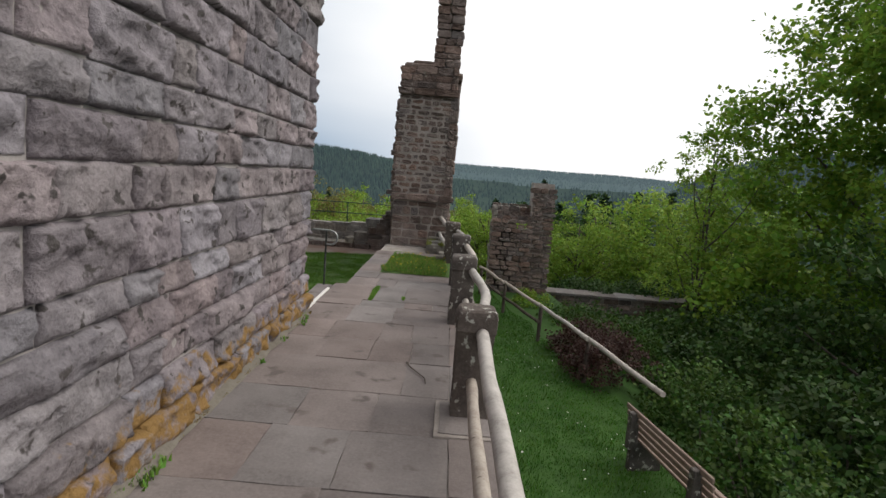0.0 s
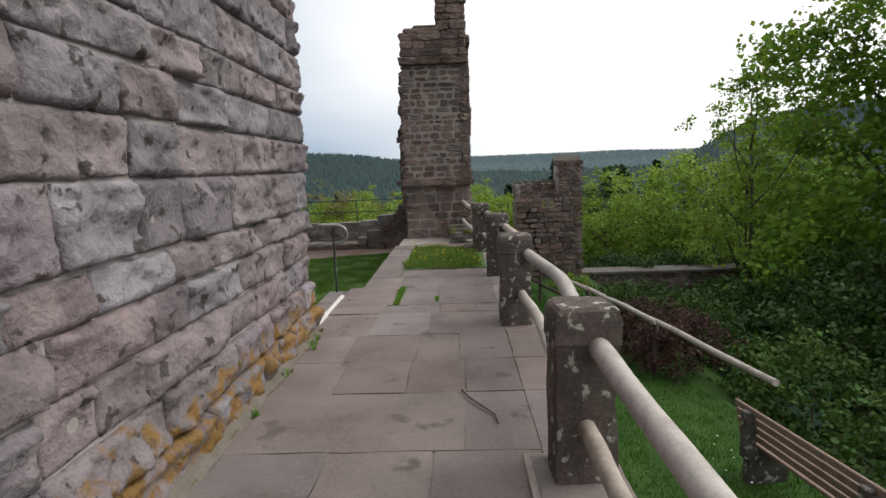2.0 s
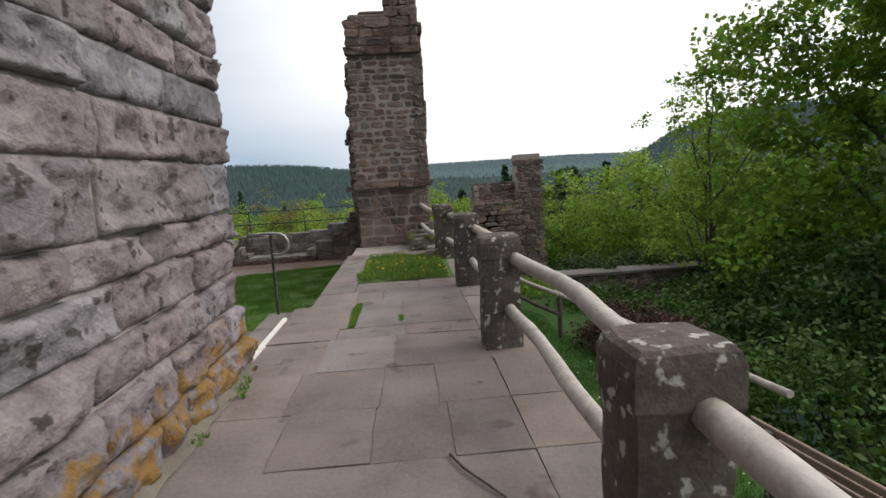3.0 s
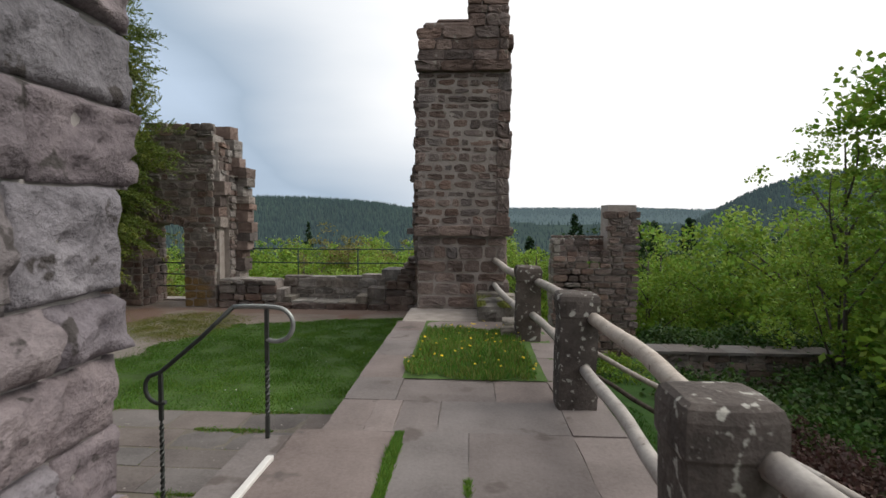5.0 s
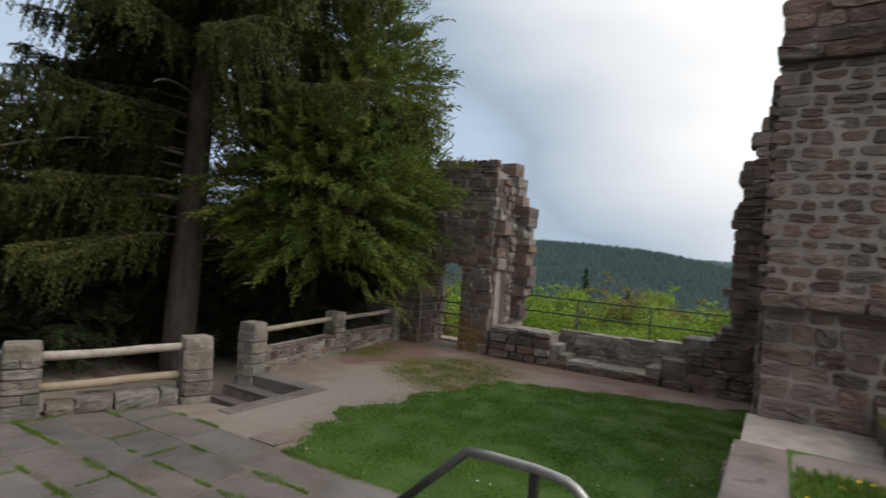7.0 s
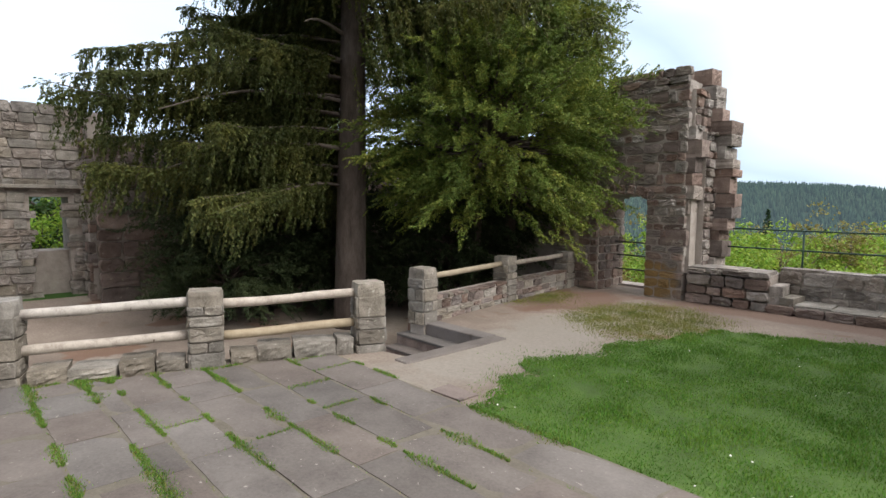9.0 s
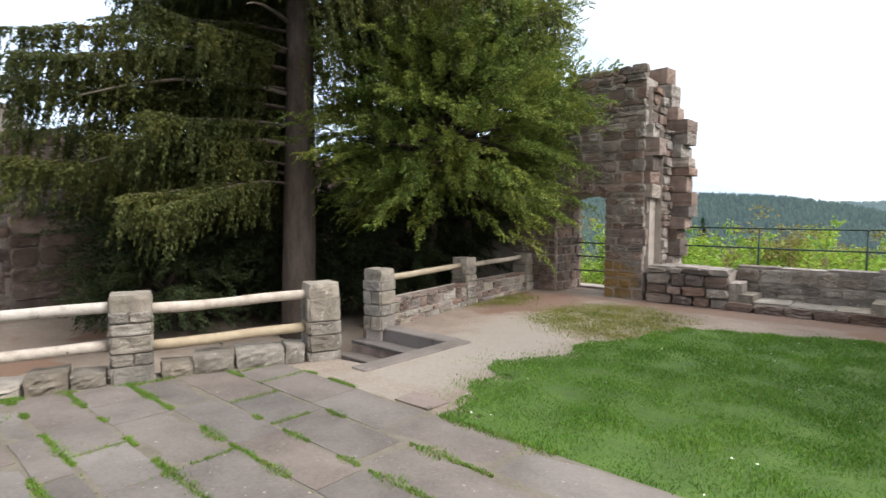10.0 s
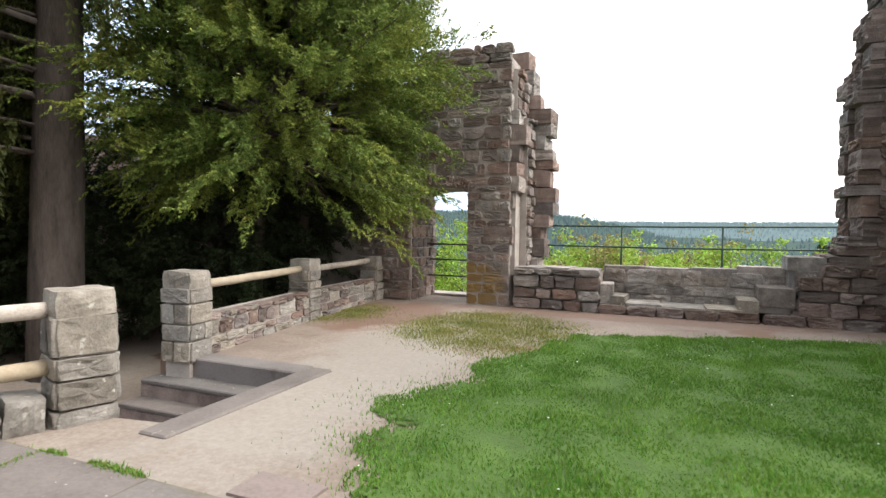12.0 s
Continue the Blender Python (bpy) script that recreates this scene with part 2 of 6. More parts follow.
M = {
    "ashlar": mat("rusticated_sandstone", [(0.10, 0.088, 0.090), (0.225, 0.199, 0.203), (0.345, 0.308, 0.306)], 4.5, 42, 1.0, 0.045, vary=0.2,
                  spots=((0.075, 0.066, 0.064), 11.0, 0.62), stain=((0.235, 0.14, 0.05), 7.0, 0.57, 0.62), tints=((0.95, 0.985, 1.06), (1.01, 0.975, 0.965))),
    "mortar": mat("lime_mortar", [(0.24, 0.22, 0.21), (0.42, 0.39, 0.375)], 5, 50, 0.6, 0.015),
    "mortar_dark": mat("weathered_mortar", [(0.22, 0.19, 0.172), (0.43, 0.385, 0.35)], 5, 50, 0.6, 0.015),
    "rubble": mat("red_sandstone_rubble", [(0.085, 0.066, 0.060), (0.175, 0.138, 0.123), (0.27, 0.22, 0.197)], 4, 45, 1.0, 0.03, vary=0.35, tints=((0.97, 1.0, 1.03), (1.03, 0.97, 0.94)),
                  spots=((0.27, 0.24, 0.21), 8.0, 0.66), worn=(((0.27, 0.17, 0.06), (-7.4, 18.2, -0.62), (0.5, 0.6, 0.5)),)),
    "grey_stone": mat("grey_weathered_sandstone", [(0.10, 0.09, 0.08), (0.22, 0.20, 0.175), (0.34, 0.31, 0.28)], 5, 55, 0.9, 0.02, vary=0.28,
                      spots=((0.40, 0.38, 0.34), 16.0, 0.66)),
    "ruin_stone": mat("grey_red_ruin_stone", [(0.095, 0.083, 0.075), (0.225, 0.20, 0.183), (0.39, 0.352, 0.325)], 5, 50, 1.0, 0.03, vary=0.3,
                      spots=((0.36, 0.335, 0.305), 12.0, 0.65), worn=(((0.27, 0.17, 0.06), (-7.4, 18.2, -0.62), (0.5, 0.6, 0.5)),)),
    "post": mat("lichened_post_stone", [(0.046, 0.039, 0.036), (0.105, 0.088, 0.079), (0.185, 0.160, 0.144)], 5, 50, 0.9, 0.02, vary=0.15,
                spots=((0.42, 0.41, 0.37), 17.0, 0.595)),
    "slab": mat("worn_paving_sandstone", [(0.115, 0.096, 0.091), (0.19, 0.162, 0.153), (0.25, 0.217, 0.207)], 1.6, 45, 0.7, 0.010, rough=0.8, vary=0.12,
                spots=((0.12, 0.10, 0.092), 3.0, 0.63)),
    "court_slab": mat("court_paving_sandstone", [(0.09, 0.078, 0.074), (0.15, 0.133, 0.125), (0.205, 0.184, 0.173)], 1.8, 40, 0.5, 0.01, rough=0.85, vary=0.14,
                      spots=((0.34, 0.31, 0.285), 22.0, 0.69)),
    "joint": mat("earth_joint", [(0.12, 0.105, 0.085), (0.2, 0.18, 0.15)], 6, 50, 0.5),
    "sand": mat("trodden_sandy_earth", [(0.14, 0.108, 0.088), (0.235, 0.19, 0.16), (0.36, 0.315, 0.27)], 0.55, 30, 0.5, 0.015, spots=((0.18, 0.115, 0.085), 0.9, 0.60),
                worn=(((0.33, 0.295, 0.26), (-6.75, 12.7, -0.95), (0.9, 2.0, 1)), ((0.31, 0.275, 0.24), (-7.3, 14.6, -0.95), (0.7, 1.0, 1)), ((0.20, 0.125, 0.095), (-8.3, 16.6, -0.95), (0.9, 1.6, 1)), ((0.19, 0.125, 0.10), (-4.6, 17.9, -0.95), (3.2, 0.5, 1)))),
    "soil": mat("grass_soil", [(0.045, 0.075, 0.02), (0.07, 0.125, 0.03), (0.10, 0.165, 0.036)], 3, 30, 0.6, 0.03),
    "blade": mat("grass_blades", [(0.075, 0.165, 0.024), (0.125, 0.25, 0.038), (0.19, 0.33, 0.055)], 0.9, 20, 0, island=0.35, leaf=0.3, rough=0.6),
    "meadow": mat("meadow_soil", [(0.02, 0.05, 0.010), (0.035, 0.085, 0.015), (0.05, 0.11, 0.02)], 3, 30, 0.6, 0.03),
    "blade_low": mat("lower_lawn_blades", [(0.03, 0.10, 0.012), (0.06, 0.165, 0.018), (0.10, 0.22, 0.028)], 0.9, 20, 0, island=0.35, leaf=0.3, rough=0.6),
    "blade_dry": mat("sparse_yellow_grass", [(0.13, 0.17, 0.04), (0.21, 0.23, 0.06), (0.28, 0.26, 0.08)], 2, 20, 0, island=0.3, leaf=0.3, rough=0.6),
    "ochre_moss": mat("ochre_moss", [(0.12, 0.10, 0.035), (0.20, 0.14, 0.045), (0.27, 0.18, 0.06)], 4, 30, 0, island=0.3, leaf=0.2, rough=0.8),
    "yellow": mat("dandelion_petals", [(0.6, 0.42, 0.02), (0.7, 0.5, 0.03)], 5, 20, 0),
    "white": mat("daisy_petals", [(0.65, 0.65, 0.6), (0.75, 0.75, 0.7)], 5, 20, 0),
    "log": mat("barked_off_rail_wood", [(0.24, 0.21, 0.185), (0.42, 0.38, 0.345), (0.54, 0.50, 0.46)], 9, 60, 0.6, 0.008, rough=0.7, vary=0.1, spots=((0.12, 0.095, 0.075), 16.0, 0.69)),
    "yellow_log": mat("yellowed_rail_wood", [(0.28, 0.23, 0.17), (0.42, 0.36, 0.275)], 9, 60, 0.5, 0.008, rough=0.7, vary=0.1),
    "iron": mat("dark_wrought_iron", [(0.05, 0.055, 0.05), (0.10, 0.105, 0.10)], 20, 90, 0.3, 0.003, rough=0.5, metal=0.6),
    "worn_iron": mat("hand_polished_iron", [(0.25, 0.26, 0.25), (0.4, 0.41, 0.4)], 20, 90, 0.2, 0.002, rough=0.4, metal=0.7),
    "green_iron": mat("green_painted_rail", [(0.02, 0.045, 0.035), (0.035, 0.065, 0.05)], 20, 90, 0.2, 0.002, rough=0.5),
    "nosing": mat("white_nosing_paint", [(0.62, 0.60, 0.57), (0.76, 0.74, 0.71)], 8, 60, 0.2),
    "bark": mat("spruce_bark", [(0.045, 0.035, 0.03), (0.10, 0.08, 0.07), (0.15, 0.125, 0.11)], 7, 40, 1.0, 0.03, stretch=(1, 1, 0.25)),
    "limb": mat("bare_limb", [(0.12, 0.10, 0.085), (0.22, 0.19, 0.165)], 8, 40, 0.6),
    "spruce": mat("spruce_needles", [(0.032, 0.046, 0.016), (0.08, 0.095, 0.027), (0.18, 0.178, 0.046)], 0.8, 9, 0, island=0.4, leaf=0.35, rough=0.6),
    # darker copy of the yew needles, canopy shade put into the colour
    "shade_toned_yew": mat("shade_toned_yew_needles", [(0.020, 0.032, 0.015), (0.040, 0.058, 0.022), (0.065, 0.085, 0.032)], 0.8, 9, 0, island=0.3, leaf=0.1, rough=0.7),
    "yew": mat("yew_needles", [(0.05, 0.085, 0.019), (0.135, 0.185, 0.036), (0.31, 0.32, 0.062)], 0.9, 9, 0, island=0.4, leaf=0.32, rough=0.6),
    "maple": mat("maple_leaves", [(0.08, 0.15, 0.018), (0.16, 0.27, 0.03), (0.26, 0.37, 0.05)], 0.5, 6, 0, island=0.35, leaf=0.55, rough=0.55),
    "fresh": mat("spring_leaves", [(0.13, 0.22, 0.03), (0.21, 0.32, 0.042), (0.29, 0.40, 0.06)], 0.3, 4, 0, island=0.35, leaf=0.4, rough=0.55),
    "russet": mat("russet_spring_leaves", [(0.16, 0.15, 0.045), (0.23, 0.20, 0.06)], 0.3, 4, 0, island=0.3, leaf=0.4, rough=0.55),
    # darker twin of the hedge leaves, shade under the maple painted into it
    "shade_toned_leaf": mat("shrub_leaves", [(0.018, 0.042, 0.009), (0.034, 0.074, 0.013), (0.062, 0.118, 0.020)], 0.7, 6, 0, island=0.35, leaf=0.25, rough=0.55),
    "hedge": mat("hedge_leaves", [(0.025, 0.058, 0.012), (0.05, 0.105, 0.017), (0.09, 0.16, 0.026)], 0.7, 6, 0, island=0.35, leaf=0.3, rough=0.55),
    "red_leaf": mat("purple_shrub_leaves", [(0.05, 0.028, 0.024), (0.095, 0.05, 0.04)], 0.9, 8, 0, island=0.3, leaf=0.3, rough=0.55),
    "forest": mat("far_forest_floor", [(0.010, 0.020, 0.018), (0.018, 0.032, 0.024), (0.03, 0.046, 0.028)], 0.01, 0.15, 0.0, gloss=0.0, rough=1.0),
    "conifer": mat("far_conifers", [(0.022, 0.046, 0.024), (0.05, 0.085, 0.036)], 0.004, 0.03, 0, island=0.35, leaf=0.2, gloss=0.0, rough=1.0),
    # far copies of the forest colours, bluish haze painted in as emission
    "forest_far_hazed": mat("distant_forest_hazed", [(0.010, 0.020, 0.018), (0.03, 0.046, 0.028)], 0.01, 0.15, 0.0, gloss=0.0, rough=1.0, haze_glow=(0.10, 0.130, 0.155)),
    "forest_mid_hazed": mat("hill_forest", [(0.012, 0.022, 0.016), (0.032, 0.05, 0.026)], 0.01, 0.15, 0.0, gloss=0.0, rough=1.0, haze_glow=(0.040, 0.052, 0.066)),
    "conifer_far_hazed": mat("distant_conifers_hazed", [(0.016, 0.032, 0.022), (0.032, 0.052, 0.030)], 0.004, 0.03, 0, island=0.35, gloss=0.0, rough=1.0, haze_glow=(0.085, 0.112, 0.135)),
    "conifer_mid_hazed": mat("hill_conifers_hazed", [(0.016, 0.032, 0.022), (0.036, 0.056, 0.030)], 0.004, 0.03, 0, island=0.4, gloss=0.0, rough=1.0, haze_glow=(0.034, 0.046, 0.060)),
    "bench_wood": mat("bench_slat_wood", [(0.20, 0.14, 0.115), (0.32, 0.24, 0.20)], 10, 60, 0.3, 0.004, rough=0.6),
}


# ---- mesh helpers ----
def mesh_from(name, verts, faces, material, smooth=False):
    me = bpy.data.meshes.new(name)
    me.from_pydata([tuple(v) for v in verts], [], [tuple(f) for f in faces])
    me.materials.append(material)
    if smooth:
        me.polygons.foreach_set("use_smooth", [True] * len(me.polygons))
    me.update()
    return me


def fast_mesh(name, verts, loops, per_face, material, smooth=False):
    """A mesh of faces that all have per_face corners, from arrays."""
    me = bpy.data.meshes.new(name)
    verts = np.asarray(verts, dtype=np.float32).reshape(-1, 3)
    loops = np.asarray(loops, dtype=np.int32).reshape(-1)
    nf = len(loops) // per_face
    me.vertices.add(len(verts))
    me.vertices.foreach_set("co", verts.ravel())
    me.loops.add(len(loops))
    me.loops.foreach_set("vertex_index", loops)
    me.polygons.add(nf)
    me.polygons.foreach_set("loop_start", np.arange(nf, dtype=np.int32) * per_face)
    me.polygons.foreach_set("loop_total", np.full(nf, per_face, dtype=np.int32))
    if smooth:
        me.polygons.foreach_set("use_smooth", np.ones(nf, dtype=bool))
    me.materials.append(material)
    me.update(calc_edges=True)
    me.validate()
    return me


def part(name, me, parent, label=""):
    ob = new(name, me)
    ob.parent = parent
    if label:
        tagged(ob, label)
    return ob


def thing(name, label, category, me=None, group="", kind="", at=None):
    ob = new(name, me)
    if at:
        ob.location = at
    return tagged(ob, label, category, group, kind)


def box_bm(bm, x0, x1, y0, y1, z0, z1):
    c = [bm.verts.new(p) for p in ((x0, y0, z0), (x1, y0, z0), (x1, y1, z0), (x0, y1, z0), (x0, y0, z1), (x1, y0, z1), (x1, y1, z1), (x0, y1, z1))]
    for f in ((3, 2, 1, 0), (4, 5, 6, 7), (0, 1, 5, 4), (1, 2, 6, 5), (2, 3, 7, 6), (3, 0, 4, 7)):
        bm.faces.new([c[i] for i in f])


def bm_mesh(bm, name, material, bevel=0.0, segs=1):
    if bevel:
        bmesh.ops.bevel(bm, geom=list(bm.edges), offset=bevel, segments=segs, affect="EDGES", clamp_overlap=True)
    me = bpy.data.meshes.new(name)
    bm.to_mesh(me)
    bm.free()
    me.materials.append(material)
    return me


def boxes(name, material, rows, bevel=0.0):
    bm = bmesh.new()
    for r in rows:
        box_bm(bm, *r)
    return bm_mesh(bm, name, material, bevel)


def tube(name, points, radius, material, segs=10, wobble=0.0, taper=None):
    """A round bar along points, with closed ends; radius may change along it."""
    pts = [Vector(p) for p in points]
    verts, faces = [], []
    side = None
    for i, p in enumerate(pts):
        d = (pts[min(i + 1, len(pts) - 1)] - pts[max(i - 1, 0)]).normalized()
        if side is None:
            side = d.orthogonal().normalized()
        side = (side - d * side.dot(d)).normalized()
        up = d.cross(side)
        r = radius if taper is None else radius + (taper - radius) * i / (len(pts) - 1)
        for k in range(segs):
            a = 2 * math.pi * k / segs
            rr = r * (1 + wobble * noise.noise((p.x * 3 + math.cos(a), p.y * 3 + math.sin(a), p.z * 3)))
            verts.append(p + side * (rr * math.cos(a)) + up * (rr * math.sin(a)))
    for i in range(len(pts) - 1):
        for k in range(segs):
            a, b = i * segs + k, i * segs + (k + 1) % segs
            faces.append((a, b, b + segs, a + segs))
    faces.append(tuple(reversed(range(segs))))
    faces.append(tuple(range((len(pts) - 1) * segs, len(pts) * segs)))
    me = mesh_from(name, verts, faces, material)
    for f in me.polygons:
        f.use_smooth = len(f.vertices) == 4
    return me


def rough_bar(a, b, n=9, sag=0.015):
    """Points of a slightly crooked pole from a to b."""
    a, b = Vector(a), Vector(b)
    out = []
    for i in range(n):
        t = i / (n - 1)
        p = a.lerp(b, t)
        e = math.sin(math.pi * t)
        p += Vector((noise.noise(p * 1.3) * sag, noise.noise(p * 1.7 + Vector((5, 0, 0))) * sag, noise.noise(p * 1.1 + Vector((0, 9, 0))) * sag)) * e
        out.append(p)
    return out


def stone_variant(name, nx, nz, bulge, rough, edge, material, seed, freq=2.2):
    """A unit stone: width along x, height along z, its worked face to -y at y = -0.5; scaled to size by its object."""
    rnd = random.Random(seed)
    off = Vector((rnd.uniform(-50, 50), rnd.uniform(-50, 50), rnd.uniform(-50, 50)))
    corner = [rnd.uniform(-0.05, 0.05) for _ in range(8)]
    verts, faces = [], []
    for j in range(nz + 1):
        for i in range(nx + 1):
            u, v = i / nx, j / nz
            x, z = u - 0.5, v - 0.5
            x += (corner[0] * (1 - v) + corner[1] * v) * (1 - u) * 0.6 + (corner[2] * (1 - v) + corner[3] * v) * u * 0.6
            z += (corner[4] * (1 - u) + corner[5] * u) * (1 - v) * 0.6 + (corner[6] * (1 - u) + corner[7] * u) * v * 0.6
            du, dv = min(u, 1 - u) / edge, min(v, 1 - v) / edge
            fall = min(1, du) * min(1, dv)
            fall = fall * fall * (3 - 2 * fall)
            q = Vector((u * freq, v * freq * 0.7, 0)) + off
            h = bulge * fall * (0.55 + 0.9 * abs(noise.noise(q)) + 0.5 * noise.noise(q * 2.3)) + rough * noise.noise(q * 5.1) * (0.3 + 0.7 * fall)
            if i in (0, nx) or j in (0, nz):
                x += 0.035 * noise.noise(Vector((u * 4, v * 4, 9)) + off)
                z += 0.05 * noise.noise(Vector((u * 4, v * 4, 17)) + off)
            verts.append((x, -0.5 - h, z))
    w = nx + 1
    for j in range(nz):
        for i in range(nx):
            a = j * w + i
            faces.append((a, a + 1, a + 1 + w, a + w))
    rim = [i for i in range(w)] + [j * w + nx for j in range(1, nz + 1)] + [nz * w + i for i in range(nx - 1, -1, -1)] + [j * w for j in range(nz - 1, 0, -1)]
    base = len(verts)
    for k in rim:
        verts.append((verts[k][0], 0.5, verts[k][2]))
    for k in range(len(rim)):
        k2 = (k + 1) % len(rim)
        faces.append((rim[k2], rim[k], base + k, base + k2))
    return mesh_from(name, verts, faces, material, smooth=False)


def face_stone(name, square, rough, bulge, material, seed):
    """A worn wall stone of unit width and height: an uneven, rounded outline and a low hewn face to -y, in metres of relief."""
    rnd = random.Random(seed)
    off = Vector((rnd.uniform(-50, 50), rnd.uniform(-50, 50), rnd.uniform(-50, 50)))
    n = 16
    skew, tx, tz = rnd.uniform(-0.06, 0.06), rnd.uniform(-0.6, 0.6), rnd.uniform(-0.6, 0.6)
    ring = []
    for k in range(n):
        a = 2 * math.pi * k / n
        cx, cz = math.cos(a), math.sin(a)
        r = 0.5 / (abs(cx) ** square + abs(cz) ** square) ** (1 / square)
        r *= 1 + rough * noise.noise(Vector((cx * 1.3, cz * 1.3, 0)) + off) * 1.6 - rough * 0.2
        ring.append((r * cx + skew * r * cz, r * cz))
    verts, faces = [], []
    for scale, y in ((1.0, 0.12), (1.0, -0.45 * bulge), (0.95, -0.9 * bulge), (0.70, -bulge), (0.36, -bulge)):
        for x, z in ring:
            q = Vector((x * scale * 3.2, 0, z * scale * 2.4)) + off
            d = 0.0
            if y < 0:
                d = bulge * (0.9 * noise.noise(q) + 0.8 * noise.noise(q * 2.7) + tx * x * scale + tz * z * scale) * (0.4 if scale == 1.0 else 1.0)
            verts.append((x * scale, y - d, z * scale))
    verts.append((0, -bulge * (1 + 0.5 * noise.noise(off)), 0))
    for b in range(4):
        for k in range(n):
            k2 = (k + 1) % n
            faces.append((b * n + k, b * n + k2, b * n + n + k2, b * n + n + k))
    faces += [(4 * n + k, 4 * n + (k + 1) % n, 5 * n) for k in range(n)]
    return mesh_from(name, verts, [f[::-1] for f in faces], material, smooth=False)


def face_stones(key, count, square, rough, bulge, material):
    return [face_stone("stone_" + key, square, rough, bulge * (0.6 + 0.8 * (i % 5) / 4), material, 700 + i) for i in range(count)]


STONES = {}


def stones(key, count, nx, nz, bulge, rough, edge, material):
    if key not in STONES:
        STONES[key] = [stone_variant("stone_" + key, nx, nz, bulge, rough, edge, material, 100 + i) for i in range(count)]
    return STONES[key]


def frame_of(origin, xdir, out):
    """A wall's frame: x along xdir, z up, the face to the side of out (at -y)."""
    x, y = Vector(xdir).normalized(), -Vector(out).normalized()
    m = Matrix((x, y, Vector((0, 0, 1)))).transposed().to_4x4()
    m.translation = Vector(origin)
    return m


def put_stone(parent, variants, m, x, z, w, h, depth, proud, rnd, name="stone", turn=0.0, loose=0.0):
    ob = new(name, rnd.choice(variants))
    ob.parent = parent
    if loose:
        cut = rnd.uniform(1 - loose, 1.0)
        z, h, w = z + h * (1 - cut) * rnd.uniform(-0.5, 0.5), h * cut, w * rnd.uniform(1 - loose * 0.5, 1.0)
    ob.matrix_basis = m @ Matrix.Translation((x, -proud, z)) @ pose(0, 0, 0, 0, turn, 0) @ Matrix.Diagonal((w, 1, h, 1))
    return ob


def masonry(parent, variants, m, x0, x1, z0, z1, ch, cw, depth=0.18, proud=(0.0, 0.03), gap=0.012, inside=None, seed=1, name="stone", tilt=0.0, ragged=0.0, limit=300, loose=0.0):
    """Courses of stones over a wall's face, from x0 to x1 and z0 to z1 in the wall's frame."""
    rnd = random.Random(seed)
    z, count = z0, 0
    while z < z1 - 0.03 and count < limit:
        h = min(rnd.uniform(*ch), z1 - z)
        if z1 - (z + h) < ch[0] * 0.6:
            h = z1 - z
        x = x0 - (rnd.uniform(0, ragged) if ragged else 0)
        end = x1 + (rnd.uniform(0, ragged) if ragged else 0)
        while x < end - 0.04 and count < limit:
            w = rnd.uniform(*cw)
            if end - (x + w) < cw[0] * 0.6:
                w = end - x
            cx, cz = x + w / 2, z + h / 2
            if inside is None or inside(cx, cz):
                put_stone(parent, variants, m, cx, cz, w - gap * rnd.uniform(0.6, 1.6), h - gap * rnd.uniform(0.6, 1.5), depth, rnd.uniform(*proud), rnd, name, rnd.uniform(-tilt, tilt), loose)
                count += 1
            x += w
        z += h
    return count


def slab_mesh(name, w, d, h, material, seed):
    """A worn flagstone with a slightly uneven top and chipped edges, its top at z = 0."""
    rnd = random.Random(seed)
    nx, ny = max(2, min(9, round(w / 0.14))), max(2, min(9, round(d / 0.14)))
    off = Vector((rnd.uniform(-90, 90), rnd.uniform(-90, 90), 0))
    verts, faces = [], []
    for j in range(ny + 1):
        for i in range(nx + 1):
            u, v = i / nx, j / ny
            x, y = (u - 0.5) * w, (v - 0.5) * d
            on_edge = i in (0, nx) or j in (0, ny)
            if on_edge:
                x += 0.012 * noise.noise(Vector((x * 5, y * 5, 1)) + off)
                y += 0.012 * noise.noise(Vector((x * 5, y * 5, 7)) + off)
            z = 0.006 * noise.noise(Vector((x * 2.2, y * 2.2, 3)) + off) - (0.008 if on_edge else 0)
            verts.append((x, y, z))
    k = nx + 1
    for j in range(ny):
        for i in range(nx):
            a = j * k + i
            faces.append((a, a + 1, a + 1 + k, a + k))
    rim = [i for i in range(k)] + [j * k + nx for j in range(1, ny + 1)] + [ny * k + i for i in range(nx - 1, -1, -1)] + [j * k for j in range(ny - 1, 0, -1)]
    b = len(verts)
    for q in rim:
        verts.append((verts[q][0], verts[q][1], -h))
    for q in range(len(rim)):
        q2 = (q + 1) % len(rim)
        faces.append((rim[q2], rim[q], b + q, b + q2))
    return mesh_from(name, verts, faces, material)


def slab(parent, x0, x1, y0, y1, z, material, seed, gap=0.012, h=0.06, name="slab"):
    rnd = random.Random(seed)
    ob = new(name, slab_mesh("slab", x1 - x0 - gap, y1 - y0 - gap, h, material, seed))
    ob.parent = parent
    ob.location = ((x0 + x1) / 2, (y0 + y1) / 2, z + rnd.uniform(-0.006, 0.004))
    ob.rotation_euler = (rnd.uniform(-0.004, 0.004), rnd.uniform(-0.004, 0.004), rnd.uniform(-0.006, 0.006))
    return ob


# ---- ground ----
VIEW = Vector((-0.5, 5.0, 1.4))


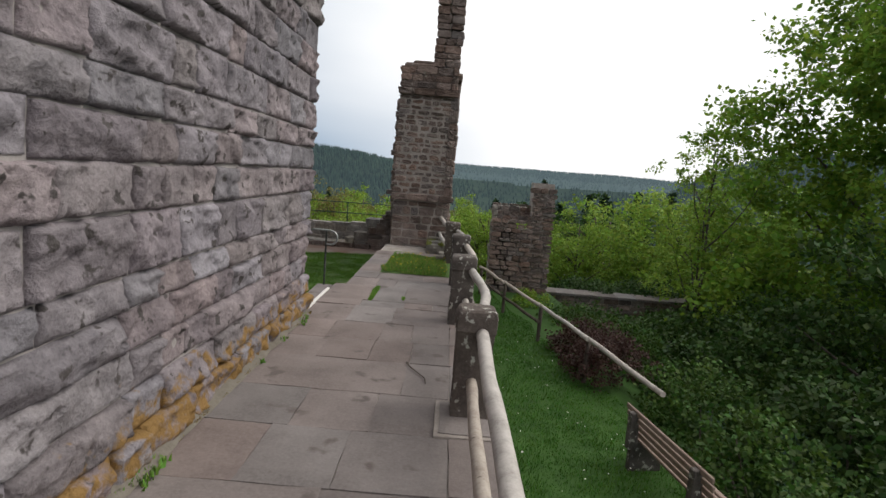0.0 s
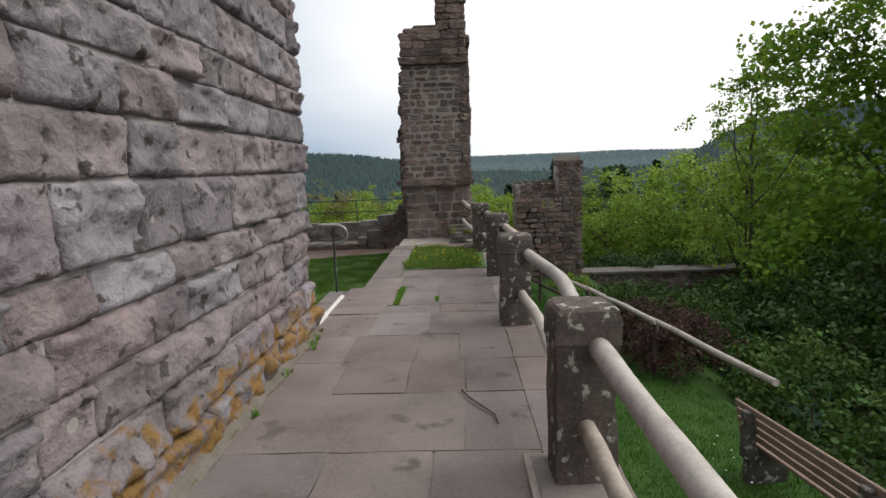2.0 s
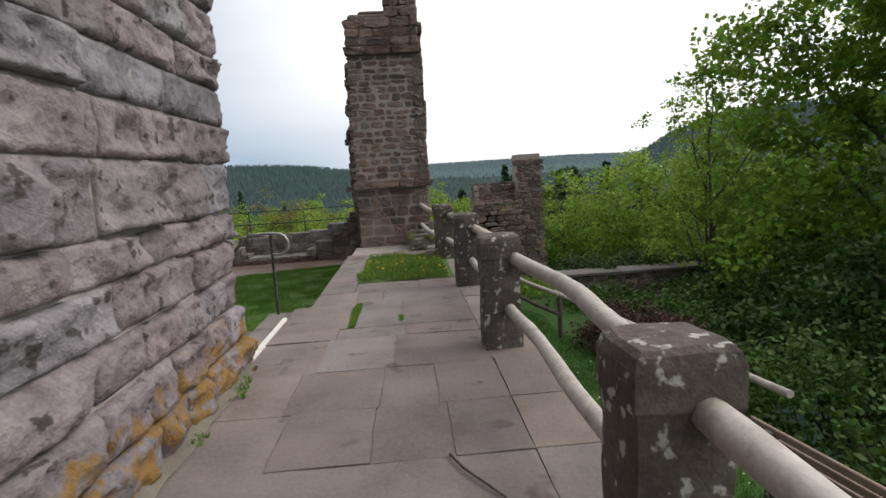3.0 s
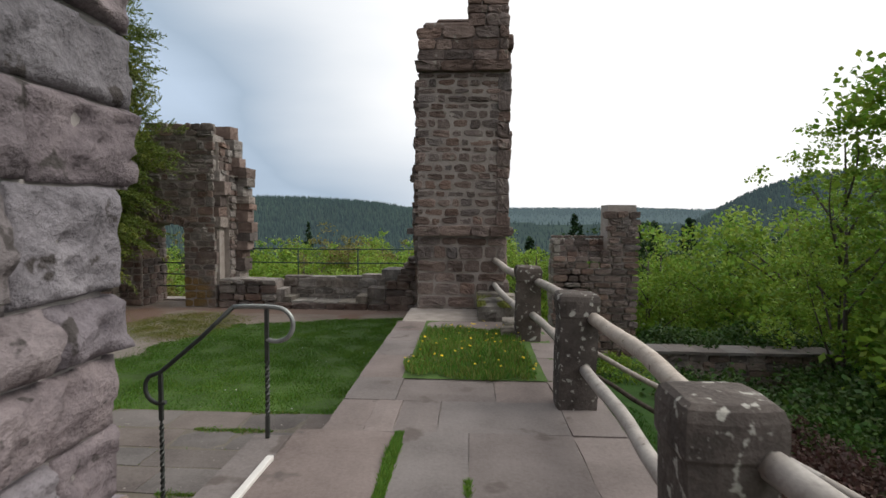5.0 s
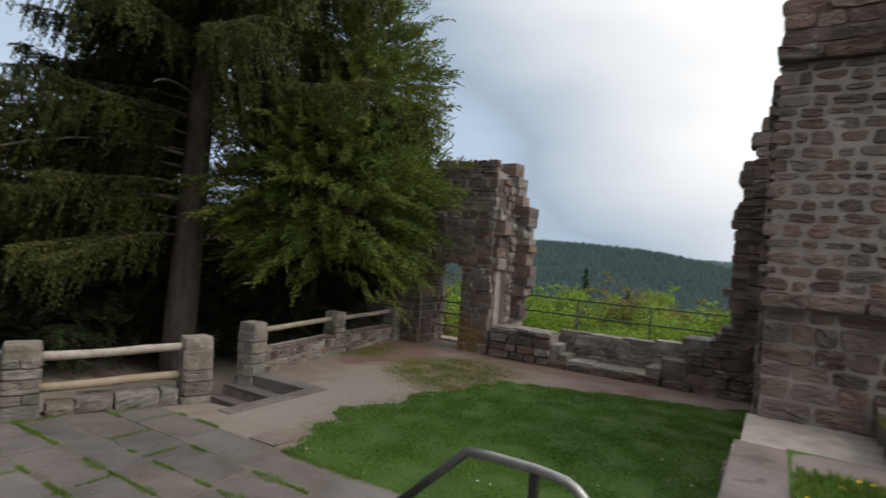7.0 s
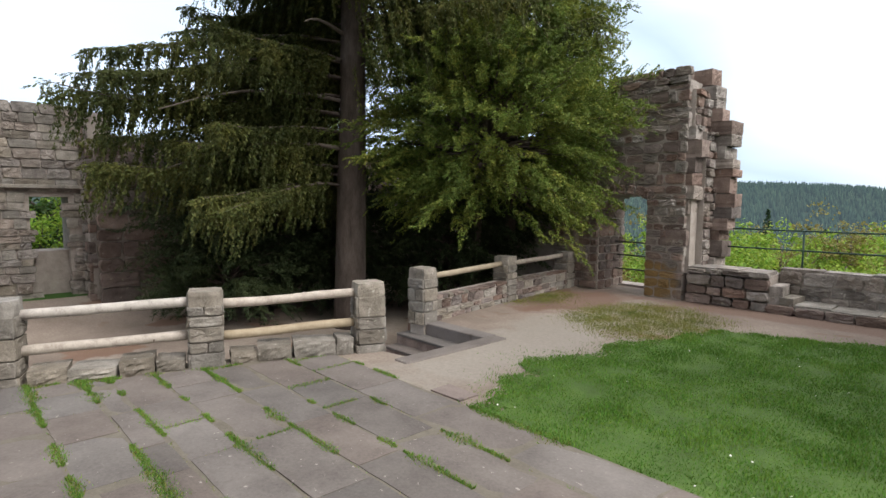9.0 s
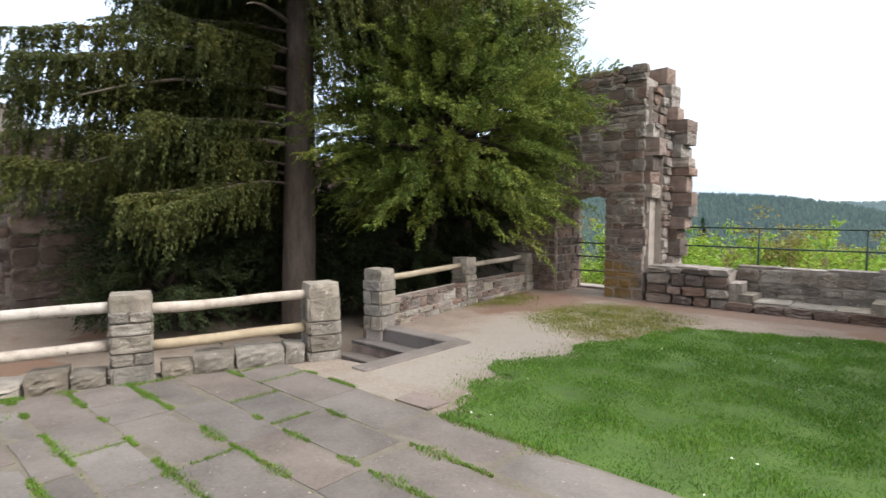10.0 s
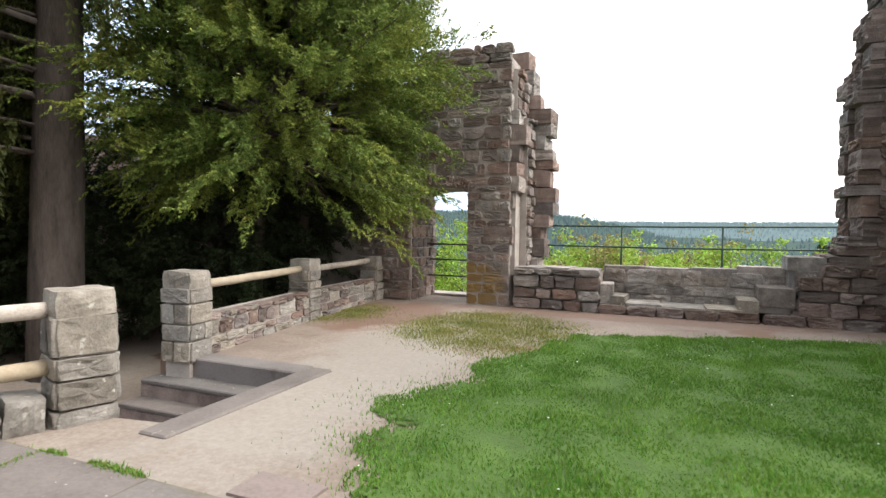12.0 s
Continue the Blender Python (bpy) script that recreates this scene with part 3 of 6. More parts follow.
def hill(x, y):
    """Height of the far land over the valley: three wooded ridges round the castle hill."""
    dx, dy = x - VIEW.x, y - VIEW.y
    r, az = math.hypot(dx, dy), math.degrees(math.atan2(-dx, dy))
    z = -60.0
    for az0, w, elev, dist in ((22, 23, 1.55, 1300), (-6, 40, 0.95, 2600), (-38, 16, 3.9, 1400), (100, 50, 3.0, 1500), (180, 70, 3.0, 1500), (-100, 50, 4.0, 1200)):
        da = (az - az0 + 180) % 360 - 180
        top = VIEW.z + dist * math.tan(radians(elev)) + 60
        z = max(z, -60 + top * math.exp(-(da / w) ** 4) * math.exp(-((r - dist) / (0.42 * dist)) ** 2) * (1 + 0.06 * noise.noise((x / 260, y / 260, 0))))
    return z


def ground_z(x, y):
    base = -2.0 if x > -4 else -1.68
    if x < -15:
        base = -1.68 + min(0.5, (-15 - x) * 0.25)
    out = max(x - 3.7, -22 - x, y - 20.2, -14 - y, 0)
    if out > 0:
        far = hill(x, y)
        slope = base - 0.62 * out - 0.15 * max(0, out - 1)
        near = max(slope, -60)
        near += 0.25 * noise.noise((x * 0.35, y * 0.35, 2)) * min(1, out)
        t = min(1, max(0, (out - 60) / 150))
        return near * (1 - t) + far * t
    return base


def axis(lo, hi, step, reach):
    a = list(np.arange(lo, hi + 0.001, step))
    d, p = step, hi
    while p < reach:
        d *= 1.16
        p += min(d, 90)
        a.append(p)
    d, p, left = step, lo, []
    while p > -reach:
        d *= 1.16
        p -= min(d, 90)
        left.append(p)
    return left[::-1] + a


xs, ys = axis(-24, 12, 0.6, 3300), axis(-16, 26, 0.6, 3300)
gv = [(x, y, ground_z(x, y)) for y in ys for x in xs]
nx_ = len(xs)
gf = [(j * nx_ + i, j * nx_ + i + 1, (j + 1) * nx_ + i + 1, (j + 1) * nx_ + i) for j in range(len(ys) - 1) for i in range(nx_ - 1)]
ground_me = mesh_from("ground", gv, gf, M["meadow"], smooth=True)
ground_me.materials.append(M["forest"])
ground_me.materials.append(M["sand"])
# the far ground glows with painted haze, stronger beyond 1650 m
ground_me.materials.append(M["forest_mid_hazed"])
ground_me.materials.append(M["forest_far_hazed"])
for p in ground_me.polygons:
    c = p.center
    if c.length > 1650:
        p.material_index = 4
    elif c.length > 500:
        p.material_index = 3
    elif max(abs(c.x), abs(c.y)) > 60:
        p.material_index = 1
    elif -17 < c.x < -7 and -5 < c.y < 19:
        p.material_index = 2
thing("ground", "castle hill ground falling to a wooded valley", "ground", ground_me, kind="structure")

rnd = random.Random(5)
stands = {"mid": ([], []), "far": ([], [])}
for i in range(34000):
    pick = rnd.random()
    if pick < 0.2:
        az, r = rnd.uniform(-32, 52), rnd.uniform(240, 1900)
    elif pick < 0.46:
        az, r = rnd.uniform(2, 50), rnd.uniform(600, 1330)
    elif pick < 0.66:
        az, r = rnd.uniform(-30, 20), rnd.uniform(1900, 2650)
    elif pick < 0.9:
        az, r = rnd.uniform(-58, -12), rnd.uniform(650, 1430)
    else:
        az, r = rnd.uniform(50, 150), rnd.uniform(700, 1500)
    x, y = VIEW.x - r * math.sin(radians(az)), VIEW.y + r * math.cos(radians(az))
    z = hill(x, y)
    if z < -50 and pick >= 0.2:
        continue
    h = rnd.uniform(7, 13)
    tv, tf = stands["far" if r > 1650 else "mid"]
    w = h * rnd.uniform(0.14, 0.22)
    b = len(tv)
    a0 = rnd.uniform(0, 2)
    for k in range(5):
        a = a0 + k * 1.2566
        tv.append((x + w * math.cos(a), y + w * math.sin(a), z - 1))
    for k in range(5):
        a = a0 + 0.6 + k * 1.2566
        tv.append((x + 0.62 * w * math.cos(a), y + 0.62 * w * math.sin(a), z + h * 0.5))
    tv.append((x, y, z + h))
    for k in range(5):
        k2 = (k + 1) % 5
        tf += [(b + k, b + k2, b + 5 + k), (b + 5 + k, b + k2, b + 5 + k2), (b + 5 + k, b + 5 + k2, b + 10)]
thing("hill_forest", "dark conifer forest covering the hills, haze painted as a glow", "forest", fast_mesh("hill_forest", *stands["mid"], 3, M["conifer_mid_hazed"]), kind="stuff")
thing("far_forest", "conifer forest on the far ridge, blue haze painted as a glow", "forest", fast_mesh("far_forest", *stands["far"], 3, M["conifer_far_hazed"]), kind="stuff")

# ---- courtyard platform ----
COURT = -0.95
bm = bmesh.new()
outline = [(-1.35, 6.5), (-1.35, 19.6), (-9.75, 19.6), (-9.35, 15.4), (-9.1, 13.05), (-7.28, 13.05), (-7.28, 11.6), (-8.15, 11.45), (-8.8, 9.6), (-10.2, 5.6), (-10.2, -6.0), (-8.9, -6.0), (-8.9, 6.5)]
low = [bm.verts.new((x, y, -2.3)) for x, y in outline]
top = [bm.verts.new((x, y, COURT)) for x, y in outline]
bm.faces.new(top[::-1])
for i in range(len(outline)):
    j = (i + 1) % len(outline)
    bm.faces.new((low[j], low[i], top[i], top[j]))
bmesh.ops.recalc_face_normals(bm, faces=bm.faces)
thing("floor_courtyard", "trodden sandy courtyard ground", "ground", bm_mesh(bm, "courtyard", M["sand"]), kind="structure")


def lawn_inside(x, y):
    n1 = 0.35 * noise.noise((x * 1.3, y * 1.3, 4)) + 0.16 * noise.noise((x * 4, y * 4, 8))
    left = -5.75 - 0.35 * math.exp(-((y - 12.6) / 1.0) ** 2) + 0.5 * max(0, (y - 14.6)) * 0.6
    return x > left + n1 and x < -1.37 and y > 10.93 + 0.12 * n1 and y < 16.3 + 0.36 * (x + 4.6) + 0.8 * n1


def patch_inside(x, y):
    n1 = 0.5 * noise.noise((x * 1.1, y * 1.1, 14)) + 0.25 * noise.noise((x * 3, y * 3, 2))
    return ((x + 6.5) / 1.1) ** 2 + ((y - 15.9) / 1.25) ** 2 < 1 + 2 * n1 or ((x + 9.0) / 0.5) ** 2 + ((y - 16.4) / 0.9) ** 2 < 1 + 2 * n1


def cell_sheet(name, inside, x0, x1, y0, y1, step, z, material):
    verts, faces, index = [], [], {}

    def vert(i, j):
        if (i, j) not in index:
            index[(i, j)] = len(verts)
            x, y = x0 + i * step, y0 + j * step
            verts.append((x, y, z + 0.012 * noise.noise((x * 2, y * 2, 0))))
        return index[(i, j)]

    for j in range(int((y1 - y0) / step)):
        for i in range(int((x1 - x0) / step)):
            if inside(x0 + (i + 0.5) * step, y0 + (j + 0.5) * step):
                faces.append((vert(i, j), vert(i + 1, j), vert(i + 1, j + 1), vert(i, j + 1)))
    return mesh_from(name, verts, faces, material, smooth=True)


def blades(name, inside, x0, x1, y0, y1, zf, n, h, w, material, seed):
    """Single grass blades, one thin triangle each, bent a little."""
    rs = np.random.RandomState(seed)
    pts = []
    xs_, ys_ = rs.uniform(x0, x1, n), rs.uniform(y0, y1, n)
    keep = [i for i in range(n) if inside(xs_[i], ys_[i])]
    x, y = xs_[keep], ys_[keep]
    k = len(keep)
    clump = np.array([0.7 + 0.6 * noise.noise((a * 2.5, b * 2.5, 1)) for a, b in zip(x, y)])
    z = np.array([zf(a, b) for a, b in zip(x, y)])
    hh = h * rs.uniform(0.45, 1.2, k) * clump
    an, le = rs.uniform(0, 6.283, k), rs.uniform(0.1, 0.8, k) * hh
    la = rs.uniform(0, 6.283, k)
    ww = w * rs.uniform(0.6, 1.3, k)
    v = np.zeros((k, 3, 3))
    v[:, 0] = np.stack([x - ww * np.cos(an), y - ww * np.sin(an), z - 0.005], 1)
    v[:, 1] = np.stack([x + ww * np.cos(an), y + ww * np.sin(an), z - 0.005], 1)
    v[:, 2] = np.stack([x + le * np.cos(la), y + le * np.sin(la), z + hh], 1)
    return fast_mesh(name, v.reshape(-1, 3), np.arange(3 * k), 3, material)


def flowers(name, inside, x0, x1, y0, y1, zf, n, h, r, material, seed):
    """Small flower heads, five-cornered and slightly domed."""
    rs = random.Random(seed)
    v, f = [], []
    for _ in range(n):
        x, y = rs.uniform(x0, x1), rs.uniform(y0, y1)
        if not inside(x, y):
            continue
        z, rr, b = zf(x, y) + h * rs.uniform(0.6, 1.3), r * rs.uniform(0.7, 1.2), len(v)
        tx, ty = rs.uniform(-0.4, 0.4), rs.uniform(-0.4, 0.4)
        for k in range(6):
            a = k * 1.0472
            v.append((x + rr * math.cos(a), y + rr * math.sin(a), z + rr * (tx * math.cos(a) + ty * math.sin(a))))
        v.append((x, y, z + rr * 0.5))
        f += [(b + k, b + (k + 1) % 6, b + 6) for k in range(6)]
    return fast_mesh(name, v, f, 3, material)


ragged_edge = random.Random(29)
thing("lawn", "green courtyard lawn with an uneven edge", "lawn", cell_sheet("lawn", lambda x, y: lawn_inside(x - abs(ragged_edge.gauss(0.1, 0.1)), y) and lawn_inside(x, y + abs(ragged_edge.gauss(0.1, 0.12))), -7, -1.35, 10.7, 18.2, 0.05, COURT + 0.012, M["soil"]), kind="structure")
thing("lawn_grass", "short green grass blades of the courtyard lawn", "grass", blades("lawn_grass", lawn_inside, -7, -1.35, 10.7, 18.2, lambda x, y: COURT + 0.01, 190000, 0.038, 0.006, M["blade"], 1), kind="stuff")
soft_edge = random.Random(23)
thing("thin_grass", "thin yellowish grass on the trodden earth", "grass", blades("thin_grass", lambda x, y: patch_inside(x + soft_edge.gauss(0, 0.22), y + soft_edge.gauss(0, 0.22)), -9.6, -4.6, 14.2, 18.0, lambda x, y: COURT, 150000, 0.032, 0.005, M["blade_dry"], 2), kind="stuff")
thing("lawn_flowers", "scattered white daisies in the lawn", "flowers", flowers("lawn_flowers", lawn_inside, -7, -1.4, 10.7, 17, lambda x, y: COURT, 70, 0.05, 0.009, M["white"], 3), kind="stuff")

fringe = random.Random(19)
thing("lawn_fringe", "straggling grass along the lawn edge", "grass", blades("lawn_fringe", lambda x, y: lawn_inside(x + fringe.gauss(0, 0.22), y + fringe.gauss(0, 0.16)) and not lawn_inside(x, y) and y > 10.94, -7, -1.4, 10.7, 18.2, lambda x, y: COURT, 110000, 0.04, 0.004, M["blade"], 4), kind="stuff")

# paving of the court: rows of flags with grassy joints
paving = thing("floor_paving", "worn sandstone flags with grassy joints", "paving", boxes("bed", M["joint"], [(-8.6, -1.36, 6.56, 10.93, COURT - 0.05, COURT + 0.024)]), kind="structure")
PAVE_ROWS = (6.56, 7.05, 7.5, 7.95, 8.4, 8.63, 9.03, 9.5, 9.9, 10.38, 10.93)
rnd = random.Random(21)
joints = []
for i in range(len(PAVE_ROWS) - 1):
    x, y0, y1 = -1.38, PAVE_ROWS[i], PAVE_ROWS[i + 1]
    x_end = -8.35 - (9.6 - (y0 + y1) / 2) * 0.36 if y0 < 9.6 else -8.3 + (y0 - 9.6) * 0.4
    while x > x_end + 0.2:
        w = rnd.uniform(0.55, 1.15)
        if x - w < x_end + 0.3:
            w = x - x_end
        slab(paving, x - w, x, y0 + 0.012, y1 - 0.012, COURT + 0.035, M["court_slab"], rnd.randrange(10 ** 6), gap=0.008)
        joints.append((x - w, x, y0, y1))
        x -= w


def joint_points(n, seed):
    """Places in the joints where grass has taken hold: long runs along the rows, a few cross joints."""
    rs, pts = random.Random(seed), []
    while len(pts) < n:
        x0, x1, y0, y1 = rs.choice(joints)
        if rs.random() < 0.8:
            x, y = rs.uniform(x0, x1), y1
            grow = noise.noise((x * 0.9, y * 3.1, 31)) + 0.55 * noise.noise((x * 3.4, y * 4, 2)) + (0.12 if x < -4.5 else -0.12)
            wide = 0.005 + 0.12 * max(0, grow - 0.12) * (0.6 + 0.9 * noise.noise((x * 5, y, 3)))
            y += rs.gauss(0, wide)
        else:
            x, y = x0, rs.uniform(y0, y1)
            grow = noise.noise((x * 7.3, y * 0.5 + x, 5)) - 0.12 + (0.14 if x < -4.5 else -0.1)
            wide = 0.01 + 0.03 * max(0, grow)
            x += rs.gauss(0, wide)
        if grow > 0.2 and y < 10.98 or rs.random() < 0.006:
            pts.append((x, y))
    return pts


def blades_at(name, pts, z, h, w, material, seed):
    rs = np.random.RandomState(seed)
    p = np.array(pts)
    k = len(p)
    an, la = rs.uniform(0, 6.283, k), rs.uniform(0, 6.283, k)
    hh, ww = h * rs.uniform(0.4, 1.3, k), w * rs.uniform(0.6, 1.4, k)
    le = hh * rs.uniform(0.2, 0.9, k)
    zz = np.full(k, z)
    v = np.zeros((k, 3, 3))
    v[:, 0] = np.stack([p[:, 0] - ww * np.cos(an), p[:, 1] - ww * np.sin(an), zz], 1)
    v[:, 1] = np.stack([p[:, 0] + ww * np.cos(an), p[:, 1] + ww * np.sin(an), zz], 1)
    v[:, 2] = np.stack([p[:, 0] + le * np.cos(la), p[:, 1] + le * np.sin(la), zz + hh], 1)
    return fast_mesh(name, v.reshape(-1, 3), np.arange(3 * k), 3, material)


thing("joint_grass", "grass and moss growing in the paving joints", "grass", blades_at("joint_grass", joint_points(27000, 6), COURT + 0.022, 0.026, 0.004, M["blade"], 6), kind="stuff")
thing("joint_moss", "yellow moss along the paving joints", "moss", blades_at("joint_moss", joint_points(14000, 7), COURT + 0.022, 0.018, 0.006, M["blade_dry"], 7), kind="stuff")

# ---- raised walk along the tower ----
walk_body = thing("floor_walk", "raised flagged walk along the tower foot", "walkway",
                  boxes("walk_body", M["mortar_dark"], [(-1.5, 0.52, -6, 7.8, -2.3, -0.02), (-1.3, 0.52, 7.8, 13.05, -2.3, -0.022), (-1.32, -0.3, 11.95, 13.05, -2.3, -0.25)]), kind="structure")
WALK = [(-6.0, -5.2, (-0.6,)), (-5.2, -4.3, (-0.9, -0.2)), (-4.3, -3.4, (-0.4,)), (-3.4, -2.6, (-0.8, -0.1)), (-2.6, -1.8, (-0.5,)), (-1.8, -0.9, (-0.9, -0.2)),
        (-0.9, 0.0, (-0.5,)), (0.0, 0.75, (-0.95, -0.25)), (0.75, 1.5, (-0.55,)), (1.5, 2.2, (-0.9, -0.2)), (2.2, 2.85, (-0.45,)), (2.85, 3.55, (-0.95, -0.41)), (3.55, 4.2, (-0.85, -0.3)),
        (4.2, 4.94, (-0.14,)), (4.94, 5.55, (-1.0, -0.52, -0.12)), (5.55, 6.2, (-1.05, -0.5, -0.16)), (6.2, 6.95, (-0.97, -0.44)), (6.95, 7.27, (-0.93, -0.35, 0.02)),
        (7.27, 8.2, (-0.86, -0.4)), (8.2, 8.8, (-1.08, -0.89, -0.6)), (8.8, 9.35, (-0.95, -0.2)), (9.35, 10.1, ()), (10.1, 10.75, ()), (10.75, 11.3, ()), (11.3, 11.9, ())]
rnd = random.Random(3)
for y0, y1, cuts in WALK:
    left = -1.52 if y0 < 7.2 else (-1.5 if y0 < 7.5 else -1.34)
    if y0 > 9.3:
        edges = [left, -0.95]
    else:
        edges = [left, *cuts, 0.25]
    for a, b in zip(edges[:-1], edges[1:]):
        ga = 0.05 if abs(a + 0.86) < 0.01 else 0.0
        slab(walk_body, a + ga, b, y0, y1, 0.0, M["slab"], rnd.randrange(10 ** 6), gap=0.004)
    slab(walk_body, 0.25, 0.6, y0, y1, 0.004, M["slab"], rnd.randrange(10 ** 6), gap=0.006, h=0.1)
part("bedding", boxes("bedding", M["mortar_dark"], [(0.145, 0.57, 3.53, 4.12, -0.02, 0.012)], 0.004), walk_body, "pale mortar round the post base")
slab(walk_body, 0.175, 0.56, 3.56, 4.1, 0.03, M["slab"], 79)
slab(walk_body, -0.95, 0.2, 11.3, 11.95, 0.0, M["slab"], 77)

twig = thing("twig", "thin dark crooked twig lying on the flags", "twig", tube("twig", [(-0.15, 4.93, 0.008), (-0.1, 4.8, 0.01), (-0.02, 4.66, 0.012), (0.04, 4.56, 0.01), (0.05, 4.45, 0.008)], 0.007, M["bark"], 6, 0.3, 0.004))

# side walls of the walk
side_e = thing("wall_walk_lawn", "rubble retaining wall under the walk above the lower lawn", "wall", boxes("core", M["mortar_dark"], [(0.44, 0.53, -6, 13.0, -2.3, -0.12)]), kind="structure")
rub = face_stones("rubble", 32, 7.0, 0.10, 0.020, M["rubble"])
masonry(side_e, rub, frame_of((0.53, 0, 0), (0, 1, 0), (1, 0, 0)), -2.0, 13.0, -2.05, -0.1, (0.16, 0.26), (0.3, 0.6), 0.12, (0.01, 0.04), seed=9, limit=290)
side_w = thing("wall_walk_court", "low rubble wall under the walk beside the court", "wall", boxes("core", M["mortar_dark"], [(-1.36, -1.3, 7.8, 12.0, -1.2, -0.07)]), kind="structure")
masonry(side_w, rub, frame_of((-1.34, 0, 0), (0, -1, 0), (-1, 0, 0)), -11.95, -7.8, -0.95, -0.07, (0.16, 0.24), (0.25, 0.55), 0.08, (0.0, 0.02), seed=10)


def bank_inside(x, y):
    n1 = noise.noise((x * 2.2, y * 2.2, 0)) * 0.12 + noise.noise((x * 6, y * 6, 3)) * 0.05
    return -0.95 + n1 < x < 0.16 + n1 and 9.36 + n1 < y < 11.35 + n1


def bank_z(x, y):
    return 0.01 + 0.05 * math.sin(math.pi * min(1, max(0, (x + 0.95) / 1.1))) * math.sin(math.pi * min(1, max(0, (y - 9.36) / 2.0)))


def gap_inside(x, y):
    return (abs(x + 0.835) < 0.03 and 7.3 < y < 8.2) or (abs(x + 0.4) < 0.014 and 7.3 < y < 8.2 and noise.noise((x, y * 4, 0)) > 0.22)


bm = bmesh.new()
grid = [[bm.verts.new((-0.97 + 1.45 * i / 12, 9.34 + 2.6 * j / 20, bank_z(-0.97 + 1.45 * i / 12, 9.34 + 2.6 * j / 20) - 0.015)) for i in range(13)] for j in range(21)]
for j in range(20):
    for i in range(12):
        bm.faces.new((grid[j][i], grid[j][i + 1], grid[j + 1][i + 1], grid[j + 1][i]))
thing("grass_bed", "earth bed on the walk grown over with grass", "bed", bm_mesh(bm, "grass_bed", M["soil"]), kind="structure")
thing("bed_grass", "long fresh grass with dandelions on the walk", "grass", blades("bed_grass", bank_inside, -1.1, 0.35, 9.2, 11.5, bank_z, 11000, 0.075, 0.006, M["blade"], 8), kind="stuff")
thing("bed_dry_grass", "yellowish grass among the green on the walk", "grass", blades("bed_dry_grass", bank_inside, -1.1, 0.35, 9.2, 11.5, bank_z, 6000, 0.07, 0.006, M["blade_dry"], 18), kind="stuff")
thing("dandelions", "yellow dandelions in the grass bed", "flowers", flowers("dandelions", bank_inside, -1, 0.3, 9.3, 11.4, bank_z, 70, 0.08, 0.014, M["yellow"], 9), kind="stuff")
thing("gap_grass", "grass strips in the joints of the walk", "grass", blades("gap_grass", gap_inside, -1, -0.3, 7.2, 9, lambda x, y: -0.015, 120000, 0.05, 0.005, M["blade"], 10), kind="stuff")


def foot_inside(x, y):
    return x < -1.36 + 0.07 * noise.noise((y * 2, 0, 0)) and noise.noise((y * 1.6, 3, 0)) + 0.3 * noise.noise((x * 9, y * 9, 0)) > 0.2


thing("foot_weeds", "small weeds along the tower foot", "weeds", blades("foot_weeds", foot_inside, -1.5, -1.28, 1.2, 6.4, lambda x, y: 0.0, 3500, 0.06, 0.010, M["blade"], 11), kind="stuff")

# ---- tower ----
tower = thing("wall_tower", "keep tower of rusticated grey-mauve sandstone blocks", "tower", boxes("core", M["mortar"], [(-8.9, -1.541, -6.0, 6.43, -2.3, 1.43), (-8.9, -1.541, -6.0, 6.54, 1.43, 14.0)]), kind="structure")


